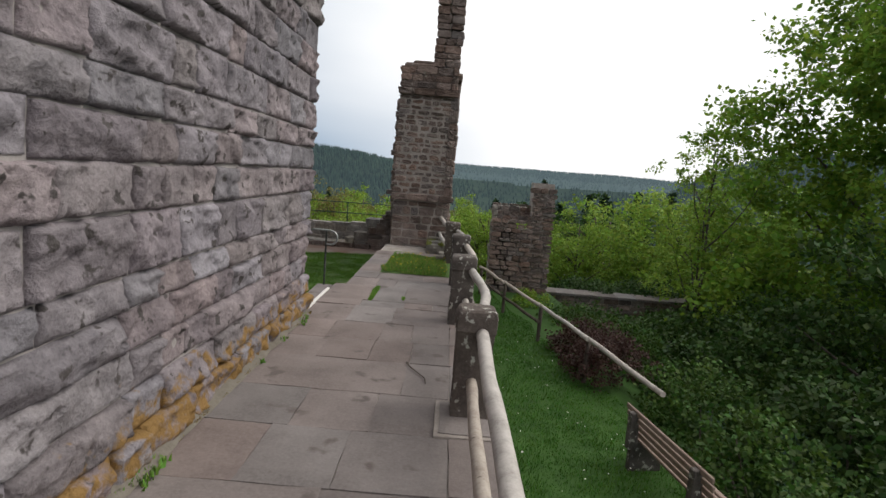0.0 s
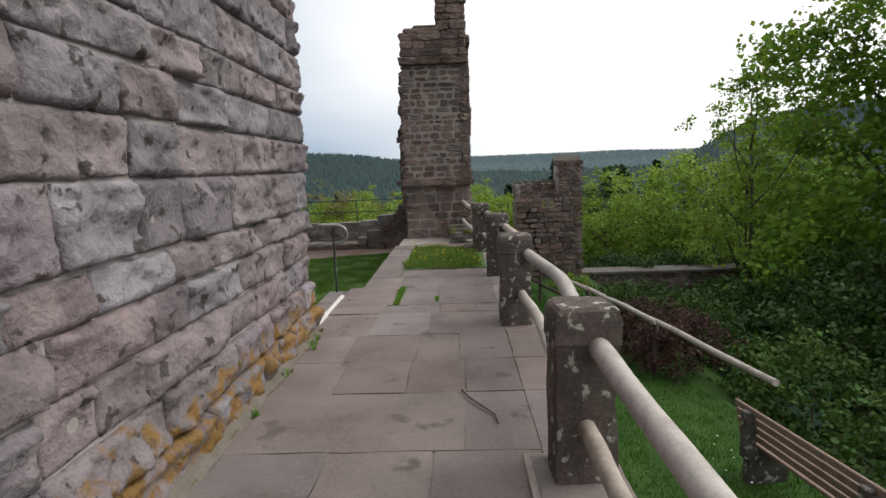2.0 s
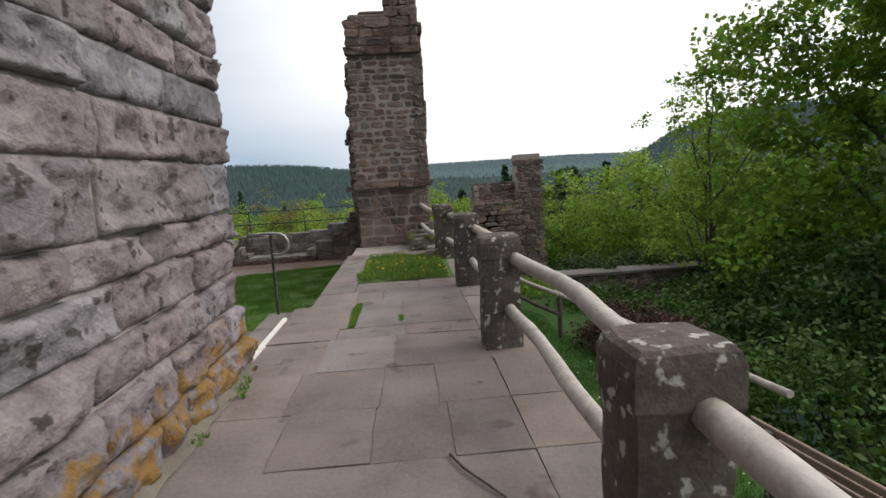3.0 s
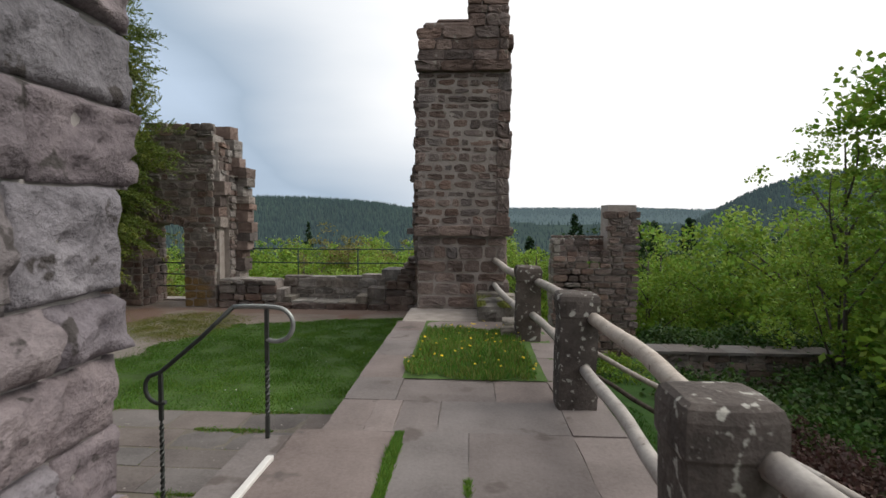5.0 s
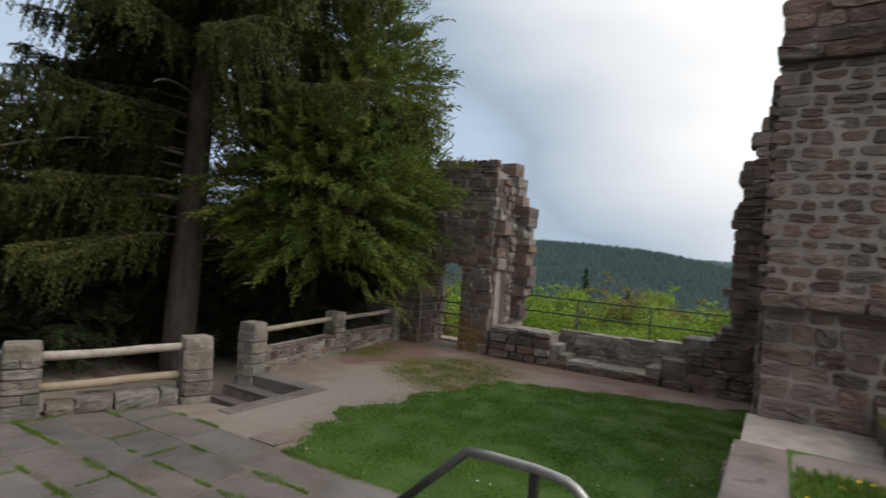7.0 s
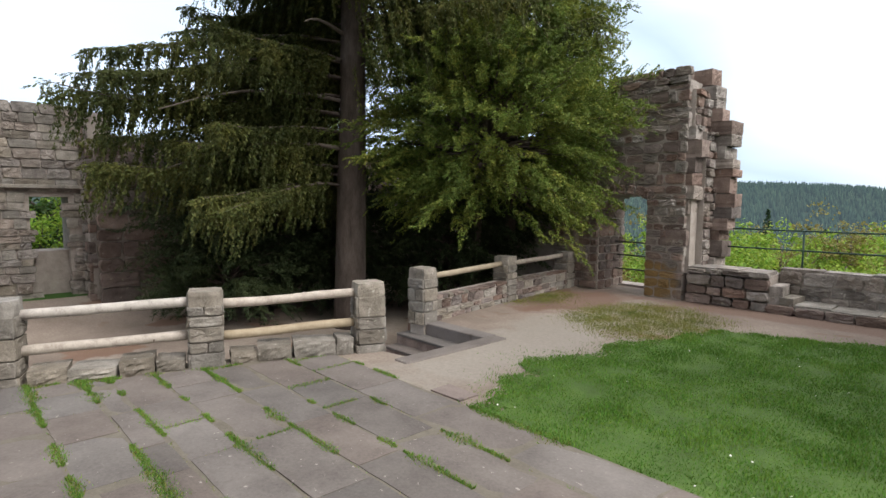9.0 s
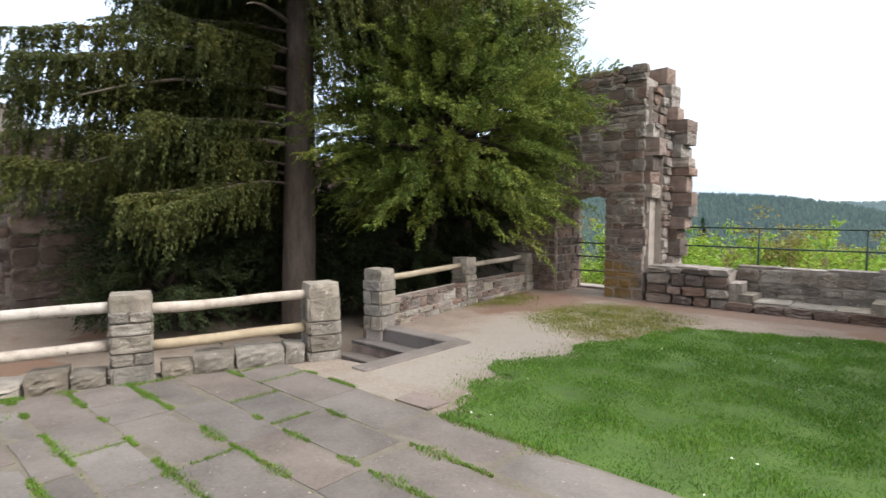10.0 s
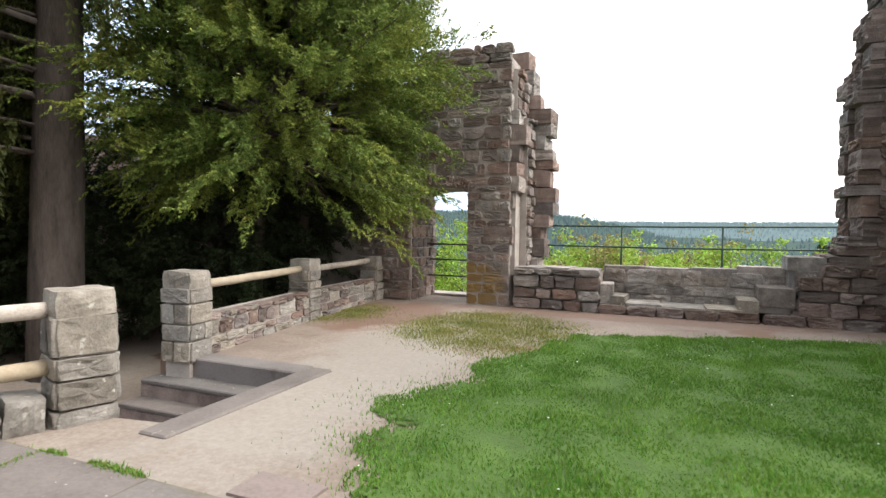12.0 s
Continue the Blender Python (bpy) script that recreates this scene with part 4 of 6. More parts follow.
def ashlar_mesh(w, h, seed):
    """A rusticated block with a pillowed, hewn face to -y, chamfered margins, and now and then a tong hole."""
    rnd = random.Random(seed)
    nx, nz = max(5, round(w / 0.019)), max(5, round(h / 0.019))
    off = Vector((rnd.uniform(-90, 90), rnd.uniform(-90, 90), rnd.uniform(-90, 90)))
    lean, step_h = rnd.uniform(-3, 3), rnd.choice((0.005, 0.009, 0.013, 0.018))
    bulge, tx, tz = rnd.choice((0.0, 0.004, 0.008, 0.014, 0.034)), rnd.uniform(-0.016, 0.016), rnd.uniform(-0.016, 0.016)
    hole = (rnd.uniform(-0.25, 0.25) * w, rnd.uniform(-0.1, 0.3) * h) if rnd.random() < 0.7 else None
    jag = [rnd.uniform(-0.012, 0.012) for _ in range(4)]
    verts, faces = [], []
    for j in range(nz + 1):
        for i in range(nx + 1):
            u, v = i / nx, j / nz
            x, z = (u - 0.5) * w, (v - 0.5) * h
            e = min(w / 2 - abs(x), h / 2 - abs(z))
            rimmed = e < 0.004
            q = Vector((x, 0, z)) + off
            m_w = 0.004 + 0.022 * abs(noise.noise(q * 5))
            fall = min(1, max(0, e - m_w) / 0.010)
            fall = fall * fall * (3 - 2 * fall)
            # hewn face: broken in flat steps along the bedding, with pits
            bed = noise.noise(Vector((x * 3.1 + lean * z, 0, z * 7.5)) + off) + 0.35 * noise.noise(q * 9)
            level = math.floor(bed * 3.2)
            crisp = bed * 3.2 - level
            terrace = (level + min(1, crisp * 4)) * step_h
            crag = 1 - abs(noise.noise(q * 5.0)) * 2
            face = bulge * (0.6 + 0.7 * noise.noise(q * 2.6)) + tx * x / w * 2 + tz * z / h * 1.2
            face += terrace + 0.010 * crag + 0.012 * noise.noise(q * 11) + 0.010 * noise.noise(q * 23)
            pit = noise.noise(q * 13 + Vector((3, 0, 0)))
            if pit > 0.42:
                face -= 0.022
            d = max(-0.009, face + 0.006) * fall + 0.004 * noise.noise(q * 24)
            if hole:
                r = math.hypot(x - hole[0], z - hole[1])
                d -= 0.050 * math.exp(-(r / 0.020) ** 2)
            if rimmed:
                x += 0.010 * noise.noise(q * 9) + jag[0] * v
                z += 0.008 * noise.noise(q * 9 + Vector((7, 0, 0))) + jag[1] * u
                d -= 0.006
            verts.append((x, -d, z))
    k = nx + 1
    for j in range(nz):
        for i in range(nx):
            a = j * k + i
            faces.append((a, a + 1, a + 1 + k, a + k))
    rim = [i for i in range(k)] + [j * k + nx for j in range(1, nz + 1)] + [nz * k + i for i in range(nx - 1, -1, -1)] + [j * k for j in range(nz - 1, 0, -1)]
    b = len(verts)
    for q in rim:
        verts.append((verts[q][0], 0.12, verts[q][2]))
    for q in range(len(rim)):
        q2 = (q + 1) % len(rim)
        faces.append((rim[q2], rim[q], b + q, b + q2))
    return mesh_from("block", verts, faces, M["ashlar"], smooth=True)


def ashlar(m, x, z, w, h, proud, seed):
    ob = new("block", ashlar_mesh(w, h, seed))
    ob.parent = tower
    ob.matrix_basis = m @ Matrix.Translation((x, -proud, z))


COURSES = (0.0, 0.22, 0.45, 0.68, 0.91, 1.10, 1.43, 1.69, 1.93, 2.14, 2.44, 2.72, 3.02, 3.30, 3.62, 3.92, 4.22, 4.55, 4.85, 5.2)
KNOWN = {5: (2.15, 2.86, 3.40, 3.87, 4.29, 4.90, 5.49, 6.08), 6: (2.30, 2.88, 3.17, 3.57, 3.88, 4.27, 4.97, 5.36, 5.85, 6.15), 4: (2.2, 2.8, 3.12, 3.55, 4.1, 4.62, 5.2, 5.6, 6.2)}
fe = frame_of((-1.53, 0, 0), (0, 1, 0), (1, 0, 0))
rnd = random.Random(12)
for c in range(len(COURSES) - 1):
    z0, z1 = COURSES[c], COURSES[c + 1]
    corner_y = 6.59 + rnd.uniform(-0.015, 0.015) if z0 > 1.4 else 6.485 + rnd.uniform(-0.02, 0.02)
    if c in KNOWN:
        cuts = [0.7, 1.45, *KNOWN[c], corner_y]
    else:
        cuts, y = [], corner_y
        y_end = 0.2
        while y > y_end:
            cuts.append(y)
            y -= rnd.uniform(0.28, 0.5) if rnd.random() < 0.45 else rnd.uniform(0.5, 0.95)
        cuts = cuts[::-1]
    for a, b in zip(cuts[:-1], cuts[1:]):
        foot = 0.05 if c == 0 else (0.025 if c == 1 else 0)
        ashlar(fe, (a + b) / 2, (z0 + z1) / 2, b - a - rnd.uniform(0.008, 0.02), z1 - z0 - rnd.uniform(0.006, 0.016), 0.001 + foot + rnd.uniform(0.0, 0.010), rnd.randrange(10 ** 6))
fn = frame_of((0, 6.52, 0), (-1, 0, 0), (0, 1, 0))
for c in range(len(COURSES) - 1):
    z0, z1 = COURSES[c], COURSES[c + 1]
    x = 1.54
    while x < 3.2:
        w = rnd.uniform(0.4, 0.9)
        ashlar(fn, x + w / 2, (z0 + z1) / 2, w - 0.01, z1 - z0 - 0.01, (0.06 if z0 > 1.4 else -0.08) + rnd.uniform(0, 0.02), rnd.randrange(10 ** 6))
        x += w
# the far courses of the tower, too high or too far back to pick apart
rest = []
rnd = random.Random(44)
z = COURSES[-1]
while z < 13.8:
    h, y = rnd.uniform(0.26, 0.36), -5.9
    while y < 6.5:
        w = rnd.uniform(0.4, 0.9)
        rest.append((-1.55, -1.53 + rnd.uniform(0.04, 0.07), y + 0.01, min(6.53, y + w - 0.01), z + 0.008, z + h - 0.008))
        y += w
    z += h
for c in range(len(COURSES) - 1):
    y = -5.9
    while y < -0.4:
        w = rnd.uniform(0.4, 0.8)
        rest.append((-1.55, -1.53 + rnd.uniform(0.04, 0.07), y + 0.01, y + w - 0.01, COURSES[c] + 0.008, COURSES[c + 1] - 0.008))
        y += w
tagged(part("upper_courses", boxes("upper_courses", M["ashlar"], rest), tower), kind="stuff")

bm = bmesh.new()
rows_ = []
for j in range(121):
    y = 0.3 + 6.1 * j / 120
    wob = 0.035 * noise.noise((y * 1.9, 4, 0)) + 0.02 * noise.noise((y * 7, 1, 0))
    rows_.append([bm.verts.new((-1.48 + (0.075 + wob) * i / 3, y, (0.045, 0.030, 0.016, 0.001)[i] + 0.008 * noise.noise((y * 9, i, 3)))) for i in range(4)])
for ra_, rb_ in zip(rows_[:-1], rows_[1:]):
    for i in range(3):
        bm.faces.new((ra_[i], ra_[i + 1], rb_[i + 1], rb_[i]))
thing("trim_foot", "crumbling mortar fillet along the tower foot", "trim", bm_mesh(bm, "trim_foot", M["joint"]), kind="structure")
thing("foot_moss", "ochre moss along the foot of the tower", "moss", blades("foot_moss", lambda x, y: x < -1.425 + 0.05 * noise.noise((y * 2.1, 3, 0)) + 0.03 * noise.noise((y * 7, x * 7, 1)), -1.475, -1.34, 0.4, 6.4, lambda x, y: 0.0, 32000, 0.022, 0.007, M["ochre_moss"], 33), kind="stuff")

# ---- stairs from the walk to the court ----
stairs = thing("stairs", "stone stairs from the walk down to the court", "stairs", None, kind="structure")
for i in range(5):
    z = -0.19 * i
    x1 = -1.5 - 0.26 * i
    if i == 0:
        continue
    part("step", boxes("step", M["slab"], [(x1, x1 + 0.27, 6.6, 8.14, -1.2, z)], 0.012), stairs)
part("step", boxes("step", M["slab"], [(-1.76, -1.51, 6.58, 8.15, -1.2, -0.03)], 0.012), stairs)
part("step", boxes("step", M["slab"], [(-1.508, -1.362, 7.81, 8.15, -1.2, -0.025)], 0.01), stairs)
part("nosing", boxes("nosing", M["nosing"], [(-1.53, -1.49, 6.6, 7.76, -0.02, 0.011)], 0.003), stairs, "white painted strip on the top edge")

hand = thing("handrail", "wrought iron stair handrail with curled ends and twisted posts", "handrail")
HY = 8.09


def twisted(name, x, z0, z1, zt0, zt1):
    pts = [(x, HY, z0 + (z1 - z0) * i / 40) for i in range(41)]
    verts, faces = [], []
    for i, p in enumerate(pts):
        a0 = 0.0 if not zt0 < p[2] < zt1 else (p[2] - zt0) * 40
        for k in range(4):
            a = a0 + math.pi / 4 + k * math.pi / 2
            verts.append((p[0] + 0.016 * math.cos(a), p[1] + 0.016 * math.sin(a), p[2]))
    for i in range(40):
        for k in range(4):
            faces.append((i * 4 + k, i * 4 + (k + 1) % 4, i * 4 + 4 + (k + 1) % 4, i * 4 + 4 + k))
    faces += [(3, 2, 1, 0), (160, 161, 162, 163)]
    return mesh_from(name, verts, faces, M["iron"])


part("post", twisted("post", -1.53, -0.02, 0.87, 0.2, 0.55), hand)
part("post", twisted("post", -2.21, -0.62, 0.45, -0.4, 0.15), hand)
curl = [(-1.74, HY, 0.88), (-1.66, HY, 0.885), (-1.53, HY, 0.885), (-1.47, HY, 0.88)]
for i in range(1, 12):
    a = math.pi / 2 - math.pi * i / 11
    curl.append((-1.47 + 0.105 * math.cos(a), HY, 0.775 + 0.105 * math.sin(a)))
curl += [(-1.5, HY, 0.672), (-1.53, HY, 0.68)]
part("top_curl", tube("top_curl", curl, 0.015, M["worn_iron"], 8), hand, "bright worn curl at the top")
low_curl = [(-1.74, HY, 0.88), (-1.95, HY, 0.68), (-2.21, HY, 0.46)]
for i in range(0, 11):
    a = math.pi * 0.75 + math.pi * 0.9 * i / 10
    low_curl.append((-2.22 + 0.09 * math.cos(a), HY, 0.36 + 0.10 * math.sin(a)))
part("sloping_bar", tube("sloping_bar", low_curl, 0.014, M["iron"], 8), hand)

hand.location = (-0.12, 0, -0.09)

# ---- post and log railing of the walk ----
POST_Y = [1.0, 3.95, 6.5, 8.78, 10.95]


def post_mesh(seed, w=0.285, d=0.27, h=0.82):
    """A rough square stone post with a slightly wider, rounded cap."""
    rnd = random.Random(seed)
    off = Vector((rnd.uniform(-9, 9), rnd.uniform(-9, 9), 0))
    verts, faces, rings = [], [], []
    levels = [(-0.1, 1.0), (0.1, 1.0), (0.25, 0.97), (0.4, 0.96), (0.55, 0.97), (h - 0.17, 0.97), (h - 0.155, 1.03), (h - 0.05, 1.05), (h - 0.015, 0.98), (h, 0.85)]
    n = 5
    for z, s in levels:
        ring = []
        for sx, sy, tx, ty in ((-1, -1, 1, 0), (1, -1, 0, 1), (1, 1, -1, 0), (-1, 1, 0, -1)):
            for k in range(n):
                u = 2 * k / n
                x, y = sx + tx * u, sy + ty * u
                r = 1 - 0.06 * (abs(x * y)) ** 3
                p = Vector((x * w / 2 * s * r, y * d / 2 * s * r, z))
                p += Vector((noise.noise(p * 7 + off), noise.noise(p * 7 - off), 0.6 * noise.noise(p * 6 + off * 2))) * 0.016
                ring.append(len(verts))
                verts.append(p)
        rings.append(ring)
    for a, b in zip(rings[:-1], rings[1:]):
        for k in range(len(a)):
            k2 = (k + 1) % len(a)
            faces.append((a[k], a[k2], b[k2], b[k]))
    c = len(verts)
    verts.append(Vector((0, 0, h + 0.012)))
    faces += [(rings[-1][k], rings[-1][(k + 1) % len(rings[-1])], c) for k in range(len(rings[-1]))]
    return mesh_from("post", verts, faces, M["post"])


for i, y in enumerate(POST_Y):
    p = thing("stone_post", "dark lichen-spotted stone railing post on the walk", "post", post_mesh(30 + i), group="posts of the walk railing")
    p.location = ((0.365, 0.395, 0.365, 0.365, 0.245)[i], y, 0)
spans = [((0.43, -3.0), (0.43, POST_Y[0])), ((0.43, POST_Y[0]), (0.44, POST_Y[1]))] + [((0.46, a), (0.46 if b < 9 else 0.33, b)) for a, b in zip(POST_Y[1:-1], POST_Y[2:])] + [((0.22, POST_Y[-1]), (-0.04, 13.08))]
for k, ((xa, ya), (xb, yb)) in enumerate(spans):
    for hgt, r in ((0.655, 0.046), (0.29, 0.040)):
        drop = 0.03 if k == len(spans) - 1 else 0
        bow = 0.0 if drop or k < 2 else (0.07 if hgt > 0.5 else 0.02)
        xo = 0.0 if hgt > 0.5 else -0.05
        pts = rough_bar((xa + xo, ya + 0.06, hgt), (xb + xo * (0 if drop else 1), yb - 0.06, hgt + 2.2 * drop), 13, 0.03)
        pts = [p + Vector((bow * math.sin(math.pi * i / 12), 0, -0.2 * bow * math.sin(math.pi * i / 12))) for i, p in enumerate(pts)]
        ra = thing("log_rail", "barkless grey log rail between the stone posts", "rail",
                   tube("log_rail", pts, r, M["log"], 12, 0.16), group="log rails of the walk")

# mossy stones by the pillar foot
rnd = random.Random(8)
gst = face_stones("grey", 20, 14.0, 0.045, 0.014, M["grey_stone"])
gblk = stones("grey_block", 12, 7, 6, 0.08, 0.09, 0.3, M["grey_stone"])
for x, y, z, w, d, h in ((-0.12, 12.15, 0.08, 0.34, 0.3, 0.2), (0.16, 12.2, 0.09, 0.24, 0.3, 0.2), (-0.1, 12.5, 0.1, 0.36, 0.35, 0.24), (0.2, 12.55, 0.1, 0.26, 0.35, 0.24), (-0.08, 12.85, 0.12, 0.4, 0.3, 0.28), (0.22, 12.85, 0.11, 0.22, 0.3, 0.26), (0.12, 11.55, 0.05, 0.24, 0.3, 0.11), (0.05, 11.05, 0.06, 0.2, 0.16, 0.10)):
    s = thing("loose_stone", "mossy loose stone at the end of the walk", "stone", rnd.choice(gblk), group="stones at the end of the walk")
    s.matrix_basis = pose(x, y, z, 0, 0, rnd.uniform(-8, 8)) @ Matrix.Diagonal((w, d, h, 1))


def moss_inside(x, y):
    return 11.9 < y < 13.0 and -0.3 < x < 0.3 and noise.noise((x * 4, y * 4, 0)) > -0.1


thing("moss_grass", "yellow-green moss and grass on the stones", "grass", blades("moss_grass", moss_inside, -0.3, 0.3, 11.9, 13, lambda x, y: 0.19, 5000, 0.06, 0.006, M["blade_dry"], 12), kind="stuff")

# ---- pillar: end of the broken east wall ----
pillar = thing("wall_pillar", "tall ruined wall pillar of reddish rubble with a stone ledge", "ruin",
               boxes("core", M["mortar_dark"], [(-1.2, 0.1, 13.05, 14.6, -1.2, 4.1), (-0.42, 0.08, 13.11, 14.3, 4.1, 7.2), (-1.2, 0.1, 14.6, 18.3, -1.2, 3.4)]), kind="structure")
fp = frame_of((0, 13.05, 0), (1, 0, 0), (0, -1, 0))
masonry(pillar, rub, fp, -1.2, 0.12, -1.0, 1.06, (0.12, 0.22), (0.18, 0.5), 0.14, (-0.004, 0.018), 0.010, seed=51, ragged=0.03, tilt=2.5, loose=0.15)
masonry(pillar, rub, fp, -1.25, 0.2, 1.08, 1.24, (0.15, 0.16), (0.28, 0.5), 0.2, (0.10, 0.15), 0.006, seed=52, ragged=0.04)
flush = face_stones("flush", 32, 5.0, 0.17, 0.012, M["rubble"])
masonry(pillar, flush, fp, -1.24, 0.0, 1.24, 3.5, (0.08, 0.17), (0.12, 0.34), 0.14, (-0.008, 0.012), 0.014, seed=53, ragged=0.045, tilt=4, loose=0.3)
masonry(pillar, rub, fp, -0.02, 0.16, 1.24, 3.5, (0.16, 0.3), (0.16, 0.2), 0.14, (0.0, 0.04), 0.01, seed=60, ragged=0.03)
masonry(pillar, rub, fp, -1.26, 0.15, 3.5, 3.66, (0.15, 0.16), (0.3, 0.5), 0.24, (0.08, 0.12), 0.006, seed=54, ragged=0.02)
masonry(pillar, rub, fp, -1.22, 0.12, 3.66, 4.16, (0.15, 0.2), (0.22, 0.5), 0.2, (0.05, 0.08), 0.004, seed=55, ragged=0.02, tilt=2, loose=0.1)
masonry(pillar, rub, fp, -0.47, 0.12, 4.16, 7.2, (0.12, 0.2), (0.2, 0.36), 0.14, (0.0, 0.05), 0.012, seed=56, ragged=0.05)
part("ledge", boxes("ledge", M["rubble"], [(-1.22, 0.14, 12.99, 13.12, 1.09, 1.23), (-1.24, 0.12, 12.96, 13.12, 3.51, 3.66), (-1.2, 0.1, 12.99, 13.12, 3.66, 4.12)], 0.02), pillar, "projecting stone ledges")
part("top_slab", boxes("top_slab", M["rubble"], [(-1.14, -0.44, 12.98, 14.5, 4.08, 4.22), (-0.95, -0.44, 13.02, 14.4, 4.2, 4.28)], 0.05), pillar, "rounded weathered top")
pw = thing("wall_east", "broken rubble wall running back from the pillar", "ruin", boxes("core", M["mortar_dark"], [(-1.215, -1.195, 13.12, 18.2, -1.1, 3.38)]), kind="structure")
masonry(pw, rub, frame_of((-1.2, 0, 0), (0, -1, 0), (-1, 0, 0)), -18.2, -13.1, -0.95, 3.4, (0.16, 0.26), (0.3, 0.6), 0.1, (0.02, 0.05), seed=58, limit=280)
masonry(pillar, rub, frame_of((0.1, 0, 0), (0, 1, 0), (1, 0, 0)), 13.08, 14.6, -0.2, 4.1, (0.25, 0.36), (0.4, 0.7), 0.14, (0.02, 0.07), seed=59, limit=60)

# ---- north wall: doorway, broken end, low window seat, jagged stub ----
YN = 18.2
big = face_stones("big", 20, 9.0, 0.10, 0.022, M["rubble"])
gbig = face_stones("gbig", 20, 9.0, 0.10, 0.022, M["ruin_stone"])
flat = stones("flat", 12, 8, 6, 0.03, 0.06, 0.13, M["rubble"])
gflat = stones("gflat", 12, 8, 6, 0.03, 0.06, 0.13, M["ruin_stone"])
north = thing("wall_north", "ruined north wall with an arched doorway and a broken end", "ruin", None, kind="structure")
DOOR_L, DOOR_R, SPRING, RISE = -8.72, -7.6, 1.02, 0.13


def in_door(x, z):
    if not DOOR_L - 0.04 < x < DOOR_R + 0.02:
        return False
    return z < SPRING + 0.16 * math.sqrt(max(0, 1 - ((x - (DOOR_L + DOOR_R) / 2) / 0.58) ** 2))


def wall_arch(name, x0, x1, y0, y1, z0, tops, material):
    """A wall with an arched doorway through it; tops: (from, to, height) along its broken top."""
    bm = bmesh.new()
    cx, hw = (DOOR_L + DOOR_R) / 2, (DOOR_R - DOOR_L) / 2
    box_bm(bm, x0, DOOR_L, y0, y1, z0, 1.3)
    box_bm(bm, DOOR_R, x1, y0, y1, z0, 1.3)
    box_bm(bm, DOOR_L, DOOR_R, y0, y1, z0, COURT - 0.02)
    for k in range(8):
        xa, xb = DOOR_L + (DOOR_R - DOOR_L) * k / 8, DOOR_L + (DOOR_R - DOOR_L) * (k + 1) / 8
        box_bm(bm, xa, xb, y0, y1, SPRING + RISE * math.sqrt(max(0, 1 - (((xa + xb) / 2 - cx) / hw) ** 2)), 1.3)
    for xa, xb, zt in tops:
        box_bm(bm, xa, xb, y0, y1, 1.3, zt)
    return bm_mesh(bm, name, material)


part("core", wall_arch("core", -16.4, -6.82, YN + 0.01, YN + 1.1, -2.2, [(-7.3, -6.85, 3.3), (-8.4, -7.3, 3.5), (-10.5, -8.4, 3.1), (-16.4, -10.5, 2.6)], M["mortar_dark"]), north)
fnn = frame_of((0, YN, 0), (1, 0, 0), (0, -1, 0))


def nw_in(x, z):
    if in_door(x, z) or (abs(x - (DOOR_L + DOOR_R) / 2) < 0.6 and z < 1.0):
        return False
    return z < (3.62 if x > -8.4 else 3.62 + (x + 8.4) * 0.22)


masonry(north, rub, fnn, -9.9, DOOR_L, -0.95, 3.6, (0.15, 0.24), (0.2, 0.42), 0.16, (0.0, 0.04), 0.016, nw_in, seed=61, limit=150, tilt=4, loose=0.2)
masonry(north, flush + gbig, fnn, DOOR_R, -6.82, -0.95, 1.16, (0.10, 0.22), (0.14, 0.42), 0.2, (-0.012, 0.012), 0.010, nw_in, seed=62, tilt=3, loose=0.15, ragged=0.02)
masonry(north, flush + gbig, fnn, DOOR_L, -6.84, 1.18, 3.66, (0.10, 0.24), (0.14, 0.48), 0.2, (-0.012, 0.03), 0.010, nw_in, seed=63, tilt=3, loose=0.15, ragged=0.05)
# splayed, rough reveal of the doorway
masonry(north, rub, frame_of((DOOR_L, 0, 0), (0, 1, 0), (1, 0, 0)), YN + 0.03, YN + 1.1, -0.95, 1.0, (0.16, 0.24), (0.2, 0.36), 0.08, (0.0, 0.04), 0.014, seed=64)
for k in range(9):
    a = math.pi * (k + 0.5) / 9
    ob = put_stone(north, big, fnn, (DOOR_L + DOOR_R) / 2 + 0.62 * math.cos(a), SPRING + 0.10 + 0.16 * math.sin(a), 0.15, 0.2, 0.3, 0.03, random.Random(k), "arch_stone", (90 - math.degrees(a)) * 0.35)
# broken end: two skins of larger blocks
end = frame_of((-6.72, 0, 0), (0, 1, 0), (1, 0, 0))
rnd = random.Random(65)
for y0, y1, xa, top_z in ((18.22, 18.72, -6.78, 3.45), (18.95, 19.42, -6.42, 3.55)):
    z = -0.3
    while z < top_z:
        h = rnd.uniform(0.16, 0.34)
        taper = 0.14 * math.sin(z * 1.3 + y0) - 0.06 * max(0, z - 2.0)
        xr = xa + taper + rnd.uniform(-0.07, 0.10)
        if y0 > 18.9 and 2.1 < z < 2.4:
            xr = xa + 0.16
        blk = new("block", rnd.choice(gflat if rnd.random() < 0.55 else flat))
        blk.parent = north
        wl_ = rnd.uniform(0.34, 0.6)
        blk.matrix_basis = pose(xr - wl_ / 2, (y0 + y1) / 2 + rnd.uniform(-0.03, 0.03), z + h / 2, 0, rnd.uniform(-2, 2), 90 + rnd.uniform(-5, 5)) @ Matrix.Diagonal((y1 - y0 + rnd.uniform(-0.06, 0.06), wl_, h - 0.012, 1))
        z += h
part("infill", boxes("infill", M["mortar_dark"], [(-7.3, -6.74, 18.3, 19.3, -0.4, 3.2), (-7.0, -6.62, 18.6, 19.15, -0.4, 2.4)]), north)
